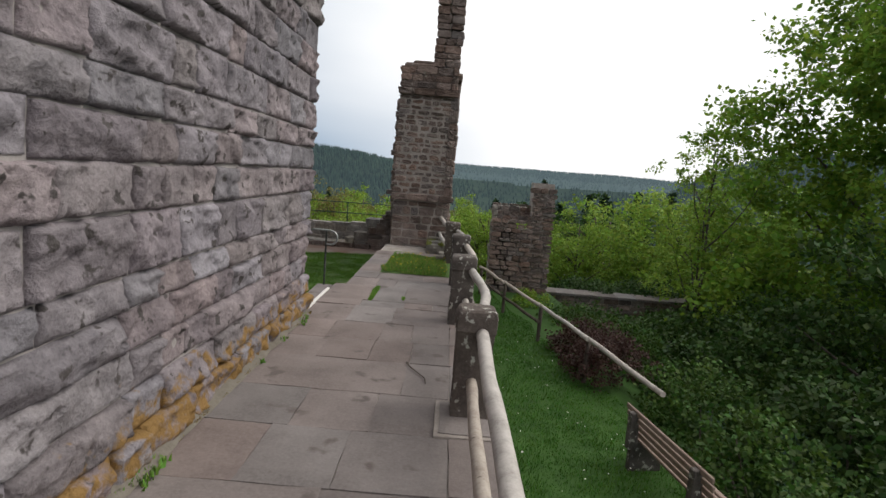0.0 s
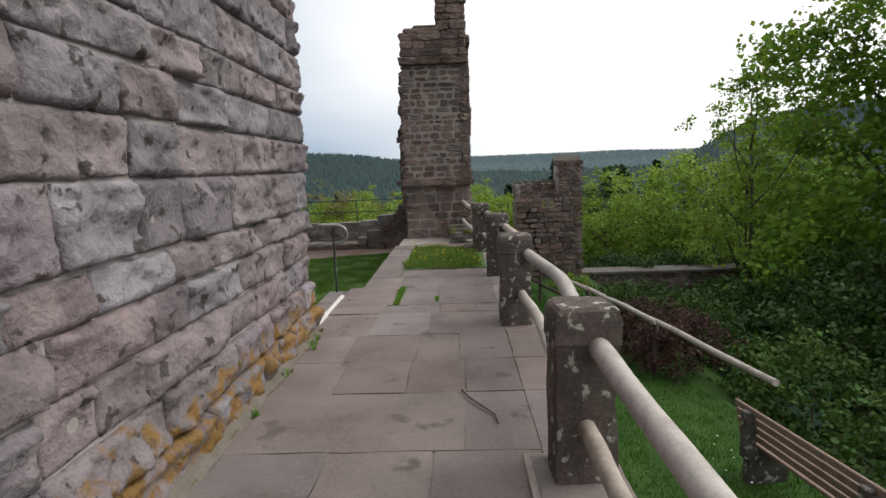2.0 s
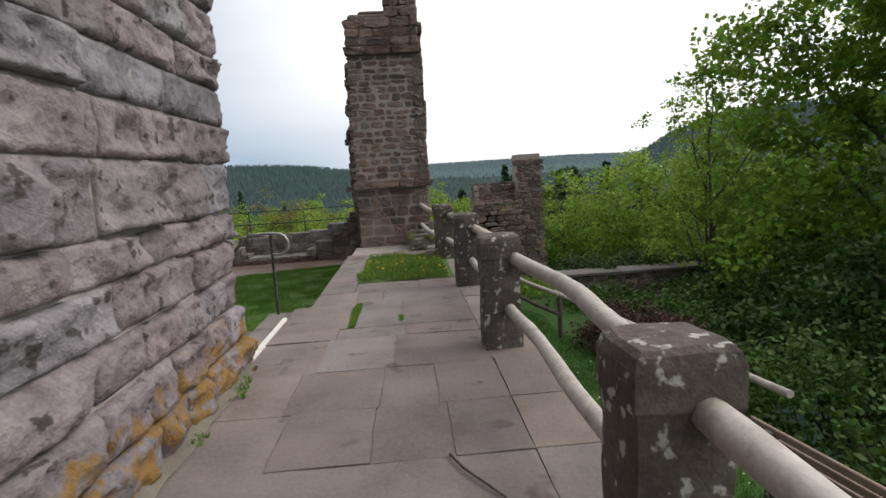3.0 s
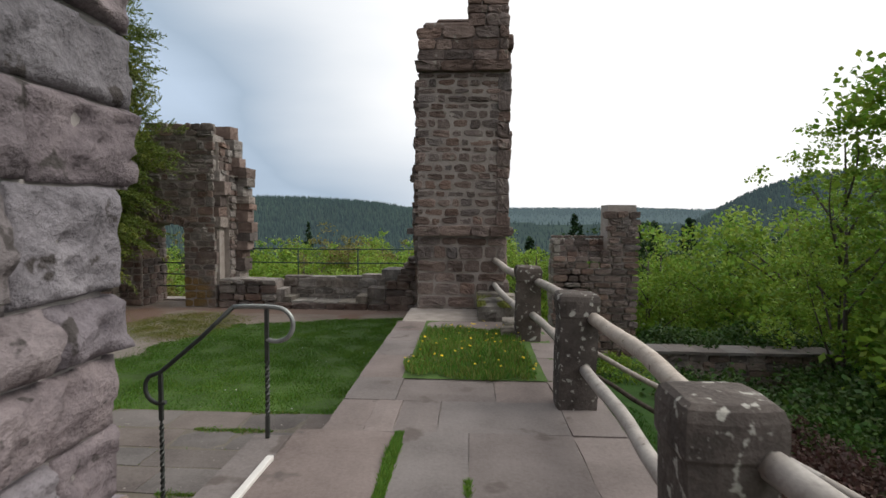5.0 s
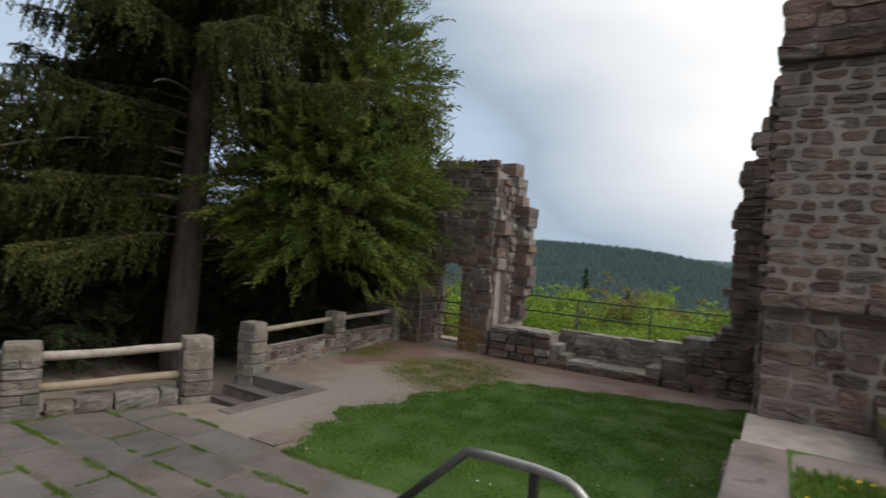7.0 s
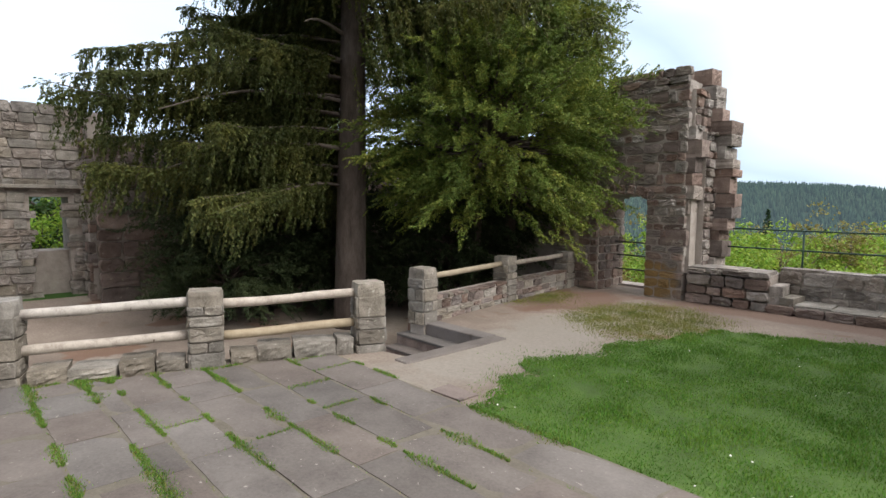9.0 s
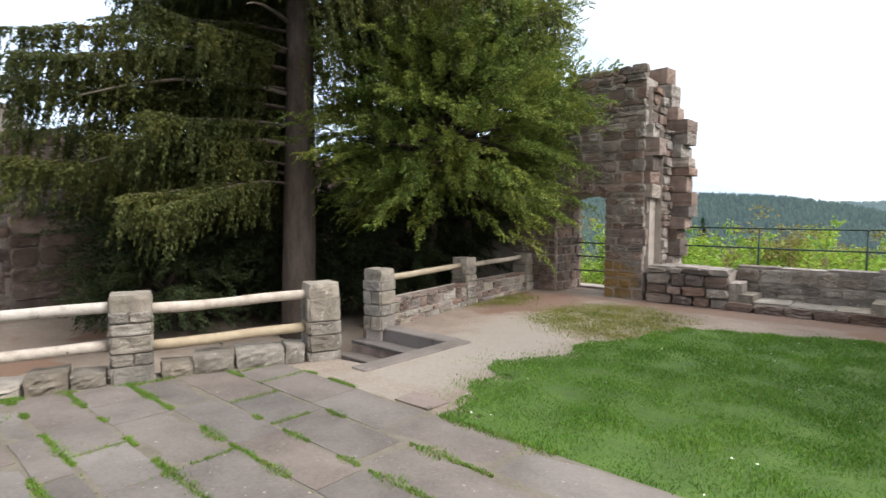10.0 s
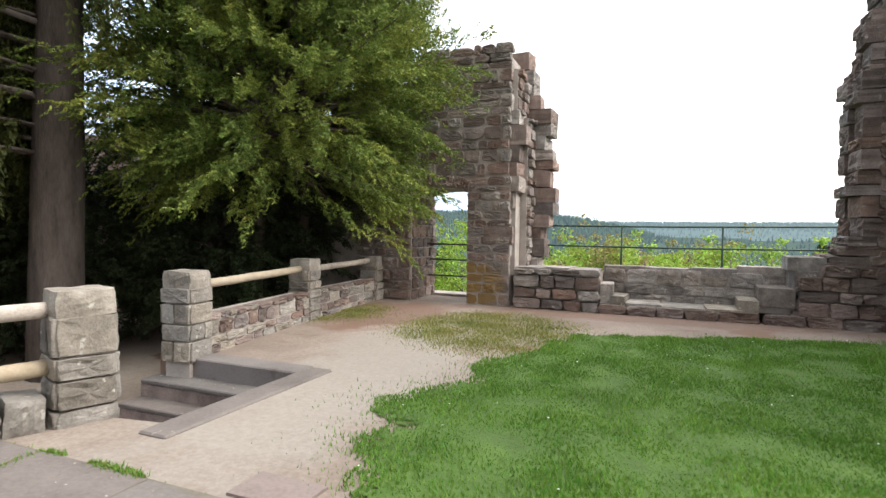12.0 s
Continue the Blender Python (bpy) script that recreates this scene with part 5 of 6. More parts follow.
for face_x, z0, z1, ya, yb, sd_ in ((-6.62, -0.4, 2.4, 18.6, 19.15, 66), (-6.74, 2.4, 3.2, 18.3, 19.3, 67)):
    masonry(north, rub + gbig, frame_of((face_x, 0, 0), (0, 1, 0), (1, 0, 0)), ya, yb, z0, z1, (0.10, 0.22), (0.14, 0.34), 0.2, (0.0, 0.07), 0.010, seed=sd_, tilt=3, loose=0.15)
# bars across the doorway
gate = thing("door_bars", "dark iron bars across the doorway", "barrier")
for z in (-0.52, -0.2, 0.1):
    part("bar", tube("bar", [(DOOR_L - 0.02, YN + 0.75, z), (DOOR_R + 0.02, YN + 0.75, z)], 0.018, M["iron"], 8), gate)

low = thing("wall_window_seat", "low broken wall with a sunken window seat", "wall",
            boxes("core", M["mortar_dark"], [(-6.75, -5.3, 18.3, 19.2, -1.3, -0.32), (-5.3, -2.4, 18.9, 19.2, -1.3, -0.28), (-5.3, -2.4, 18.35, 18.9, -1.3, -0.8), (-2.4, -1.2, 18.3, 19.2, -1.3, -0.3), (-3.1, -2.4, 18.35, 19.2, -1.3, -0.62)]), kind="structure")
masonry(low, big + gbig, fnn, -6.72, -5.28, -0.95, -0.26, (0.16, 0.25), (0.25, 0.5), 0.2, (0.0, 0.04), seed=71, gap=0.008, ragged=0.03, tilt=3, loose=0.15)
masonry(low, gbig, frame_of((0, 18.9, 0), (1, 0, 0), (0, -1, 0)), -5.3, -2.4, -0.82, -0.24, (0.15, 0.22), (0.25, 0.5), 0.2, (0.0, 0.04), seed=72)
masonry(low, big, fnn, -5.3, -1.5, -0.97, -0.79, (0.16, 0.18), (0.3, 0.6), 0.3, (0.0, 0.05), seed=73)
masonry(low, big, fnn, -2.5, -1.2, -0.8, 0.1, (0.16, 0.22), (0.25, 0.5), 0.25, (0.0, 0.05), seed=74, inside=lambda x, z: z < -0.55 + 0.6 * max(0, x + 2.75))
rnd = random.Random(75)
seat_st = stones("seat", 5, 8, 6, 0.03, 0.06, 0.13, M["grey_stone"])
for x0, x1, y0, y1, z0, z1 in ((-6.72, -6.2, 18.2, 18.9, -0.34, -0.24), (-6.2, -5.75, 18.22, 18.8, -0.33, -0.23), (-5.75, -5.3, 18.2, 18.85, -0.33, -0.25), (-5.3, -5.08, 18.3, 18.95, -0.8, -0.48), (-5.1, -4.86, 18.25, 18.8, -0.8, -0.66),
                               (-4.9, -4.35, 18.22, 18.9, -0.84, -0.76), (-4.35, -3.7, 18.2, 18.9, -0.86, -0.78), (-3.7, -3.2, 18.2, 18.9, -0.84, -0.77), (-3.25, -2.95, 18.25, 18.95, -0.8, -0.62), (-2.98, -2.5, 18.3, 19.0, -0.7, -0.42), (-2.55, -2.2, 18.3, 19.05, -0.45, -0.15),
                               (-5.3, -4.6, 18.88, 19.22, -0.3, -0.2), (-4.6, -3.9, 18.88, 19.22, -0.3, -0.21), (-3.9, -3.2, 18.88, 19.22, -0.29, -0.19), (-3.2, -2.5, 18.88, 19.22, -0.28, -0.14), (-2.6, -2.1, 18.3, 19.1, -0.15, 0.05)):
    ob = new("cap_stone", rnd.choice(seat_st if z1 < -0.6 else gflat))
    ob.parent = low
    ob.matrix_basis = pose((x0 + x1) / 2, (y0 + y1) / 2, (z0 + z1) / 2, -90, 0, rnd.uniform(-5, 5)) @ Matrix.Diagonal((x1 - x0 - 0.01, z1 - z0, y1 - y0, 1))

stub = thing("wall_north_stub", "jagged broken end of the north wall", "ruin", boxes("core", M["mortar_dark"], [(-1.35, 0.1, 18.35, 19.1, -1.2, 3.6), (-1.75, -1.35, 18.35, 19.05, -1.2, 2.2)]), kind="structure")
rnd = random.Random(81)
z = -0.95
while z < 4.1:
    h = rnd.uniform(0.13, 0.3)
    step_in = max(0, -0.1 - z) * 0.55
    xl = -1.62 - 0.10 * (4 - max(z, 0)) - step_in + rnd.uniform(-0.10, 0.10) + 0.06 * math.sin(z * 2.1)
    for y0, y1 in ((18.2, 18.66), (18.7, 19.12)):
        ob = new("block", rnd.choice(flat))
        ob.parent = stub
        wid = rnd.uniform(0.5, 0.75)
        xs0 = xl + rnd.uniform(-0.05, 0.08)
        ob.matrix_basis = pose(xs0 + wid / 2, (y0 + y1) / 2, z + h / 2, 0, rnd.uniform(-2, 2), 180 + 90 + rnd.uniform(-5, 5)) @ Matrix.Diagonal((y1 - y0, wid, h - 0.014, 1))
    z += h
masonry(stub, rub, frame_of((0, 18.33, 0), (1, 0, 0), (0, -1, 0)), -1.6, -1.15, -0.95, 3.9, (0.15, 0.25), (0.25, 0.42), 0.1, (0.13, 0.15), seed=82, limit=60)

# iron guard rail behind the window seat
guard = thing("guard_rail", "dark green iron guard rail behind the low wall", "railing")
GY = 19.25
for x in (-6.6, -5.03, -3.41, -1.8):
    part("post", tube("post", [(x, GY, -0.9), (x, GY, 0.5)], 0.018, M["green_iron"], 8), guard)
for z in (0.49, 0.12):
    part("bar", tube("bar", [(-6.75, GY, z), (-4.2, GY, z - 0.005), (-1.7, GY, z + 0.02)], 0.016, M["green_iron"], 8), guard)
thing("wall_north_foot", "outer face below the guard rail", "wall", boxes("foot", M["mortar_dark"], [(-13, 0.5, 19.15, 19.6, -4.5, -0.9)]), kind="structure")

# ---- parapets towards the lower court ----
def stone_pier(x, y, turn, h, seed, w=0.42):
    """A square pier of dressed courses under a thick cap."""
    rnd = random.Random(seed)
    pier = thing("stone_pier", "square pier of grey sandstone courses with a thick cap", "pier", boxes("core", M["mortar_dark"], [(-w / 2 + 0.025, w / 2 - 0.025, -w / 2 + 0.025, w / 2 - 0.025, -0.3, h - 0.1)]), group="piers of the court parapet")
    pier.matrix_basis = pose(x, y, COURT, 0, 0, turn)
    z = -0.02
    while z < h - 0.2:
        hh = min(rnd.uniform(0.12, 0.24), h - 0.15 - z)
        if h - 0.15 - z - hh < 0.08:
            hh = h - 0.15 - z
        for k, (o, xd, out) in enumerate((((0, -w / 2 + 0.02, 0), (1, 0, 0), (0, -1, 0)), ((w / 2 - 0.02, 0, 0), (0, 1, 0), (1, 0, 0)), ((0, w / 2 - 0.02, 0), (-1, 0, 0), (0, 1, 0)), ((-w / 2 + 0.02, 0, 0), (0, -1, 0), (-1, 0, 0)))):
            m = frame_of(o, xd, out)
            cut = rnd.uniform(0.35, 0.65) if rnd.random() < 0.3 else 1.0
            put_stone(pier, gst, m, -w / 2 + w * cut / 2, z + hh / 2, w * cut - 0.012, hh - 0.012, 0.12, 0.02, rnd)
            if cut < 1:
                put_stone(pier, gst, m, w / 2 - w * (1 - cut) / 2, z + hh / 2, w * (1 - cut) - 0.012, hh - 0.012, 0.12, 0.02, rnd)
        z += hh
        if hh < 0.02:
            break
    cap = part("cap", post_cap(w * 1.06, 0.17, seed), pier)
    cap.location = (0, 0, h - 0.16)
    return pier


def post_cap(w, h, seed):
    bm = bmesh.new()
    box_bm(bm, -w / 2, w / 2, -w / 2, w / 2, 0, h)
    bmesh.ops.subdivide_edges(bm, edges=bm.edges, cuts=3, use_grid_fill=True)
    off = Vector((seed * 1.7, 0, 0))
    for v in bm.verts:
        r = 1 - 0.10 * (abs(v.co.x * v.co.y) / (w * w / 4)) ** 2 - (0.05 if v.co.z > h * 0.9 else 0)
        v.co.x *= r
        v.co.y *= r
        v.co += Vector((noise.noise(v.co * 9 + off), noise.noise(v.co * 9 - off), 0.7 * noise.noise(v.co * 8 + off))) * 0.018
    return bm_mesh(bm, "cap", M["grey_stone"])


PARAPET = [(-9.95, 6.0), (-9.27, 7.8), (-8.6, 9.62), (-7.95, 11.44)]
for i, (x, y) in enumerate(PARAPET):
    stone_pier(x, y, -20, 0.88, 200 + i, 0.36)
for (xa, ya), (xb, yb) in zip(PARAPET[:-1], PARAPET[1:]):
    a, b = Vector((xa, ya, COURT)), Vector((xb, yb, COURT))
    d = (b - a).normalized()
    for hgt, mm in ((0.74, "log"), (0.36, "yellow_log" if yb > 11 else "log")):
        r = thing("log_rail", "barkless log rail between the parapet piers", "rail", tube("log_rail", rough_bar(a + d * 0.15 + Vector((0, 0, hgt - 0.02)), b - d * 0.15 + Vector((0, 0, hgt + 0.02)), 11, 0.02), 0.055, M[mm], 12, 0.12), group="log rails of the parapet")
    rnd = random.Random(int(yb * 10))
    t, ln = 0.24, (b - a).length - 0.22
    while t < ln - 0.1:
        w = min(rnd.uniform(0.25, 0.55), ln - t)
        s = thing("kerb_stone", "rough grey stone at the foot of the parapet", "stone", rnd.choice(gblk), group="foot stones of the parapet")
        hh = rnd.uniform(0.12, 0.27)
        c = a + d * (t + w / 2)
        s.matrix_basis = pose(c.x, c.y, COURT + hh / 2 - 0.01, 0, rnd.uniform(-3, 3), math.degrees(math.atan2(d.y, d.x)) + rnd.uniform(-5, 5)) @ Matrix.Diagonal((w - 0.02, rnd.uniform(0.28, 0.36), hh, 1))
        t += w

P2 = [(-8.72, 13.05), (-9.15, 15.55), (-9.42, 17.95)]
for i, (x, y) in enumerate(P2):
    stone_pier(x, y, 8, 0.87 if i < 2 else 0.8, 220 + i, 0.33)
for k, ((xa, ya), (xb, yb)) in enumerate(zip(P2[:-1], P2[1:])):
    a, b = Vector((xa, ya, COURT)), Vector((xb, yb, COURT))
    d = (b - a).normalized()
    wall = thing("wall_parapet", "low parapet wall of squared grey-brown stones", "wall", None, kind="structure")
    mid, ang = (a + b) / 2, math.atan2(d.y, d.x)
    core = part("core", boxes("core", M["mortar_dark"], [(-1.2, 1.2, -0.127, 0.127, -0.4, 0.40)]), wall)
    core.matrix_basis = pose(mid.x, mid.y, COURT, 0, 0, math.degrees(ang))
    out = Vector((d.y, -d.x, 0))
    masonry(wall, rub + gst, frame_of((mid.x + out.x * 0.13, mid.y + out.y * 0.13, COURT), d, out), -1.12, 1.12, -0.02, 0.42, (0.09, 0.17), (0.14, 0.45), 0.14, (-0.004, 0.010), seed=90 + k, gap=0.008, tilt=1.5, loose=0.12)
    r = thing("log_rail", "pale squared log rail over the parapet wall", "rail", tube("log_rail", rough_bar(a + d * 0.15 + Vector((0, 0, 0.72)), b - d * 0.15 + Vector((0, 0, 0.74)), 9, 0.015), 0.05, M["yellow_log" if k == 0 else "log"], 10, 0.1), group="log rails of the parapet")

# steps down to the lower court
down = thing("stairs_lower", "dark worn stone steps down to the lower court", "stairs", None, kind="structure")
for i in range(4):
    y1 = 13.0 - 0.24 * i
    z = COURT - 0.17 * (i + 1)
    deep = 0.27 if i < 3 else 0.9
    step = part("step", boxes("step", M["rubble"], [(-9.0, -7.3, y1 - deep, y1, -2.4, z - 0.045)], 0.012), down, "dark worn riser")
    part("tread", boxes("tread", M["court_slab"], [(-8.98, -7.325, y1 - deep - 0.012, y1 - 0.004, z - 0.045, z)], 0.010), step)
part("kerb", boxes("kerb", M["court_slab"], [(-7.32, -7.08, 11.38, 13.2, -1.8, COURT + 0.02)], 0.012), down, "pale stone kerb beside the steps")
part("top_step", boxes("top_step", M["slab"], [(-8.9, -7.32, 12.98, 13.25, -1.5, COURT + 0.015)], 0.012), down)
cover_st = thing("drain_stone", "flat dark stone set in the earth", "stone", slab_mesh("drain_stone", 0.42, 0.26, 0.05, M["slab"], 6))
cover_st.location = (-6.0, 11.12, COURT + 0.025)

# ---- lower lawn, bench and fence ----
def lower_inside(x, y):
    return 0.55 < x < 3.7 + 0.3 * noise.noise((y * 0.8, 0, 0)) - max(0, (y - 8)) * 0.2 and -1 < y < 18


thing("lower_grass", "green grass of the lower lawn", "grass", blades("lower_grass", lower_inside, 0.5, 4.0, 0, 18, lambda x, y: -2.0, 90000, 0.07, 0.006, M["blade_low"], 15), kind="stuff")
thing("lower_flowers", "white daisies in the lower lawn", "flowers", flowers("lower_flowers", lower_inside, 0.6, 3, 2, 14, lambda x, y: -2.0, 130, 0.08, 0.013, M["white"], 16), kind="stuff")

bench = thing("bench", "wooden slatted bench with dark concrete supports on the lower lawn", "bench")
bench.matrix_basis = pose(2.98, 6.35, -2.0, 0, 0, 9)
for yy in (-0.7, 0.7):
    part("support", boxes("support", M["post"], [(-0.05, 0.42, yy - 0.05, yy + 0.05, -0.05, 0.40), (-0.1, 0.03, yy - 0.05, yy + 0.05, 0.3, 0.82)], 0.012), bench, "dark concrete support")
for k in range(4):
    part("back_slat", boxes("back_slat", M["bench_wood"], [(0.03 - 0.02 * k, 0.065 - 0.02 * k, -0.95, 0.95, 0.48 + 0.1 * k, 0.55 + 0.1 * k)], 0.008), bench)
    part("seat_slat", boxes("seat_slat", M["bench_wood"], [(0.06 + 0.1 * k, 0.13 + 0.1 * k, -0.95, 0.95, 0.40, 0.435)], 0.008), bench)

FENCE = [(3.45, 7.7), (3.0, 10.2), (2.5, 12.7), (1.9, 15.2), (1.35, 17.4)]
fence = thing("log_fence", "old log fence along the edge of the lower lawn", "fence")
for x, y in FENCE[1:]:
    part("post", tube("post", rough_bar((x, y, -2.25), (x, y, -1.14), 5, 0.01), 0.045, M["bark"], 9, 0.15), fence)
for (xa, ya), (xb, yb) in zip(FENCE[:-1], FENCE[1:]):
    part("top_log", tube("top_log", rough_bar((xa - 0.05, ya - 0.15, -1.1), (xb - 0.05, yb + 0.1, -1.12), 9, 0.04), 0.045, M["log"], 10, 0.15), fence)
    if ya < 12:
        continue
    part("low_log", tube("low_log", rough_bar((xa - 0.05, ya - 0.1, -1.5), (xb - 0.05, yb + 0.1, -1.53), 9, 0.04), 0.04, M["bark"], 9, 0.15), fence)

# ---- ruin fragment beyond the lower lawn ----
frag = thing("wall_fragment", "ruined rubble wall fragment standing on the slope edge", "ruin",
             boxes("core", M["mortar_dark"], [(1.66, 2.4, 18.2, 19.0, -2.4, 0.35), (1.66, 3.5, 18.2, 19.0, -2.4, 0.1), (2.88, 3.55, 18.17, 18.9, 0.1, 1.70), (1.64, 2.86, 18.6, 19.0, 0.3, 0.85)]), kind="structure")
ff = frame_of((0, 18.15, 0), (1, 0, 0), (0, -1, 0))


def frag_top(x):
    return 1.62 - max(0, 3.05 - x) * 1.2 if x > 2.8 else (0.42 if x < 2.35 else 0.5)


masonry(frag, rub, ff, 1.6, 3.62, -2.1, 1.74, (0.12, 0.2), (0.2, 0.45), 0.16, (0.0, 0.06), 0.014, lambda x, z: z < frag_top(x), seed=131, ragged=0.05, limit=210, tilt=3, loose=0.2)
masonry(frag, rub, frame_of((0, 18.6, 0), (1, 0, 0), (0, -1, 0)), 1.62, 2.9, 0.4, 0.95, (0.13, 0.18), (0.2, 0.42), 0.2, (0.0, 0.05), seed=132, ragged=0.04)
masonry(frag, gst, frame_of((1.64, 0, 0), (0, -1, 0), (-1, 0, 0)), -19.0, -18.15, -2.0, 0.85, (0.16, 0.25), (0.25, 0.45), 0.12, (0.0, 0.04), seed=133, limit=40)
terrace = thing("wall_terrace", "low terrace wall with a flat stone top on the slope", "wall", boxes("core", M["mortar_dark"], [(3.6, 9.6, 20.0, 20.7, -6.0, -2.3)]), kind="structure")
masonry(terrace, rub, frame_of((0, 19.98, 0), (1, 0, 0), (0, -1, 0)), 3.6, 9.6, -3.6, -2.32, (0.18, 0.28), (0.3, 0.6), 0.14, (0.0, 0.04), seed=134, limit=120)
for k in range(8):
    slab(terrace, 3.6 + 0.75 * k, 4.35 + 0.75 * k, 19.85, 20.75, -2.22, M["court_slab"], 300 + k, h=0.09)

# ---- west ruin across the lower court ----
west = thing("wall_west", "roofless west range wall with window openings, sunlit at the top", "ruin",
             boxes("core", M["mortar_dark"], [(-18.0, -17.05, 9.62, 9.95, -1.5, 3.0), (-18.0, -17.05, 7.5, 8.9, -1.5, 3.0), (-18.0, -17.05, 8.9, 9.62, 1.02, 3.0), (-18.0, -17.3, 8.9, 9.62, -1.5, -0.2), (-18.0, -17.05, 2.0, 6.9, -1.5, 3.0), (-18.0, -17.05, 6.9, 7.5, -1.5, -0.1), (-18.0, -17.05, 6.9, 7.5, 1.0, 1.9)]), kind="structure")
fw = frame_of((-17.02, 0, 0), (0, 1, 0), (1, 0, 0))
masonry(west, gst + gbig, fw, 2.0, 9.98, -1.3, 3.05, (0.14, 0.24), (0.2, 0.5), 0.12, (-0.01, 0.03), 0.012, lambda x, z: not (8.88 < x < 9.62 and z < 1.05) and not (6.85 < x < 7.5 and -0.1 < z < 1.0) and not (6.85 < x < 7.5 and z > 1.9) and (x > 5.0), seed=141, limit=290)
part("sill", boxes("sill", M["grey_stone"], [(-17.1, -16.88, 7.5, 9.9, 1.2, 1.28)], 0.01), west)
west2 = thing("wall_west_return", "shaded return wall of the west range behind the trees", "ruin", boxes("core", M["mortar_dark"], [(-17.9, -16.5, 9.95, 10.4, -1.5, 2.9), (-16.9, -16.2, 10.4, 21.0, -1.5, 2.4)]), kind="structure")
masonry(west2, rub + gbig, frame_of((0, 9.93, 0), (1, 0, 0), (0, -1, 0)), -17.0, -16.5, -1.4, 2.9, (0.18, 0.3), (0.22, 0.4), 0.12, (0.0, 0.06), seed=142, ragged=0.05, limit=60)
masonry(west2, rub, frame_of((-16.2, 0, 0), (0, 1, 0), (1, 0, 0)), 10.0, 19.0, -1.4, 2.4, (0.24, 0.4), (0.4, 0.9), 0.14, (0.0, 0.08), seed=143, limit=230)

# ---- trees and shrubs ----
def leaf_quads(c, along, side, length, width):
    """Leaves as small pointed quads from arrays: middle, direction, side way, length and width."""
    k = len(c)
    v = np.empty((k, 4, 3), dtype=np.float32)
    a, s = along * length[:, None] * 0.5, side * width[:, None] * 0.5
    v[:, 0], v[:, 1], v[:, 2], v[:, 3] = c - a, c + s, c + a, c - s
    return v.reshape(-1, 3)


def unit(v):
    return v / np.maximum(1e-6, np.linalg.norm(v, axis=1))[:, None]


def leaf_cloud(name, centres, spread, per, size, material, seed, flat=0.5):
    """Clumps of leaves round centres; flat: how much the leaves lie level."""
    rs = np.random.RandomState(seed)
    centres = np.asarray(centres, dtype=float)
    c = np.repeat(centres, per, axis=0)
    sp = np.repeat(np.broadcast_to(np.asarray(spread, dtype=float), (len(centres),)), per)
    d = rs.normal(0, 1, c.shape)
    c = c + d * sp[:, None] * np.array([0.55, 0.55, 0.38])
    up = unit(rs.normal(0, 1, c.shape) * (1 - flat) + np.array([0, 0, 1.0]) * flat)
    al = unit(np.cross(up, rs.normal(0, 1, c.shape)))
    sd = np.cross(up, al)
    k = len(c)
    ln = size * rs.uniform(0.6, 1.35, k)
    return fast_mesh(name, leaf_quads(c, al, sd, ln, ln * rs.uniform(0.55, 0.85, k)), np.arange(4 * k), 4, material)


def limb_points(a, b, bend, n=6, rnd=random):
    a, b = Vector(a), Vector(b)
    off = Vector((rnd.uniform(-1, 1), rnd.uniform(-1, 1), rnd.uniform(-0.2, 0.8))) * bend
    return [a.lerp(b, i / (n - 1)) + off * math.sin(math.pi * i / (n - 1)) for i in range(n)]


def join_tubes(name, rows, material, segs=7):
    """Several tapered limbs as one mesh: rows of (points, radius at foot, radius at tip)."""
    verts, faces = [], []
    for pts, r0, r1 in rows:
        me = tube("limb", pts, r0, material, segs, 0.12, r1)
        b = len(verts)
        verts += [v.co.copy() for v in me.vertices]
        faces += [tuple(b + i for i in p.vertices) for p in me.polygons]
        bpy.data.meshes.remove(me)
    return mesh_from(name, verts, faces, material, smooth=True)


def broadleaf(label, h, crown_r, crown_low, clumps, per, leaf, material, seed, trunk_r=0.16, open_top=0.0, bark="bark"):
    """A tree with its foot at the origin: trunk, limbs, and a crown of leaf clumps with gaps."""
    rnd = random.Random(seed)
    tree = thing("tree", label, "tree")
    top = Vector((rnd.uniform(-0.05, 0.05) * h, rnd.uniform(-0.05, 0.05) * h, h * 0.9))
    rows = [(limb_points((0, 0, -0.5), top, 0.02 * h, 9, rnd), trunk_r, trunk_r * 0.2)]
    centres, spread = [], []
    mid, half = (h + crown_low) / 2, (h - crown_low) / 2
    n_limb = 16
    for i in range(n_limb):
        t = (i + rnd.random()) / n_limb
        z0 = crown_low + (h - crown_low) * t * 0.8 - 0.1 * h
        a = i * 2.4 + rnd.uniform(-0.4, 0.4)
        zz = min(h, max(crown_low, z0 + 0.16 * h + rnd.uniform(0, 0.1) * h))
        rr = crown_r * math.sqrt(max(0.06, 1 - ((zz - mid) / (half * 1.06)) ** 2)) * rnd.uniform(0.72, 1.05)
        tip = Vector((math.cos(a) * rr, math.sin(a) * rr, zz))
        foot = Vector((0, 0, -0.5)).lerp(top, max(0.12, z0 / (h * 0.9)))
        pts = limb_points(foot, tip, 0.08 * h * 0.4, 6, rnd)
        rows.append((pts, trunk_r * 0.36, trunk_r * 0.06))
        for k in range(max(2, clumps // n_limb)):
            u = rnd.uniform(0.35, 1.05)
            p = foot.lerp(tip, u) + Vector((rnd.gauss(0, 1), rnd.gauss(0, 1), rnd.gauss(0, 0.7))) * crown_r * 0.2
            centres.append(p)
            spread.append(crown_r * rnd.uniform(0.08, 0.16))
    part("trunk", join_tubes("trunk", rows, M[bark]), tree)
    part("crown", leaf_cloud("crown", centres, spread, per, leaf, M[material], seed), tree)
    return tree


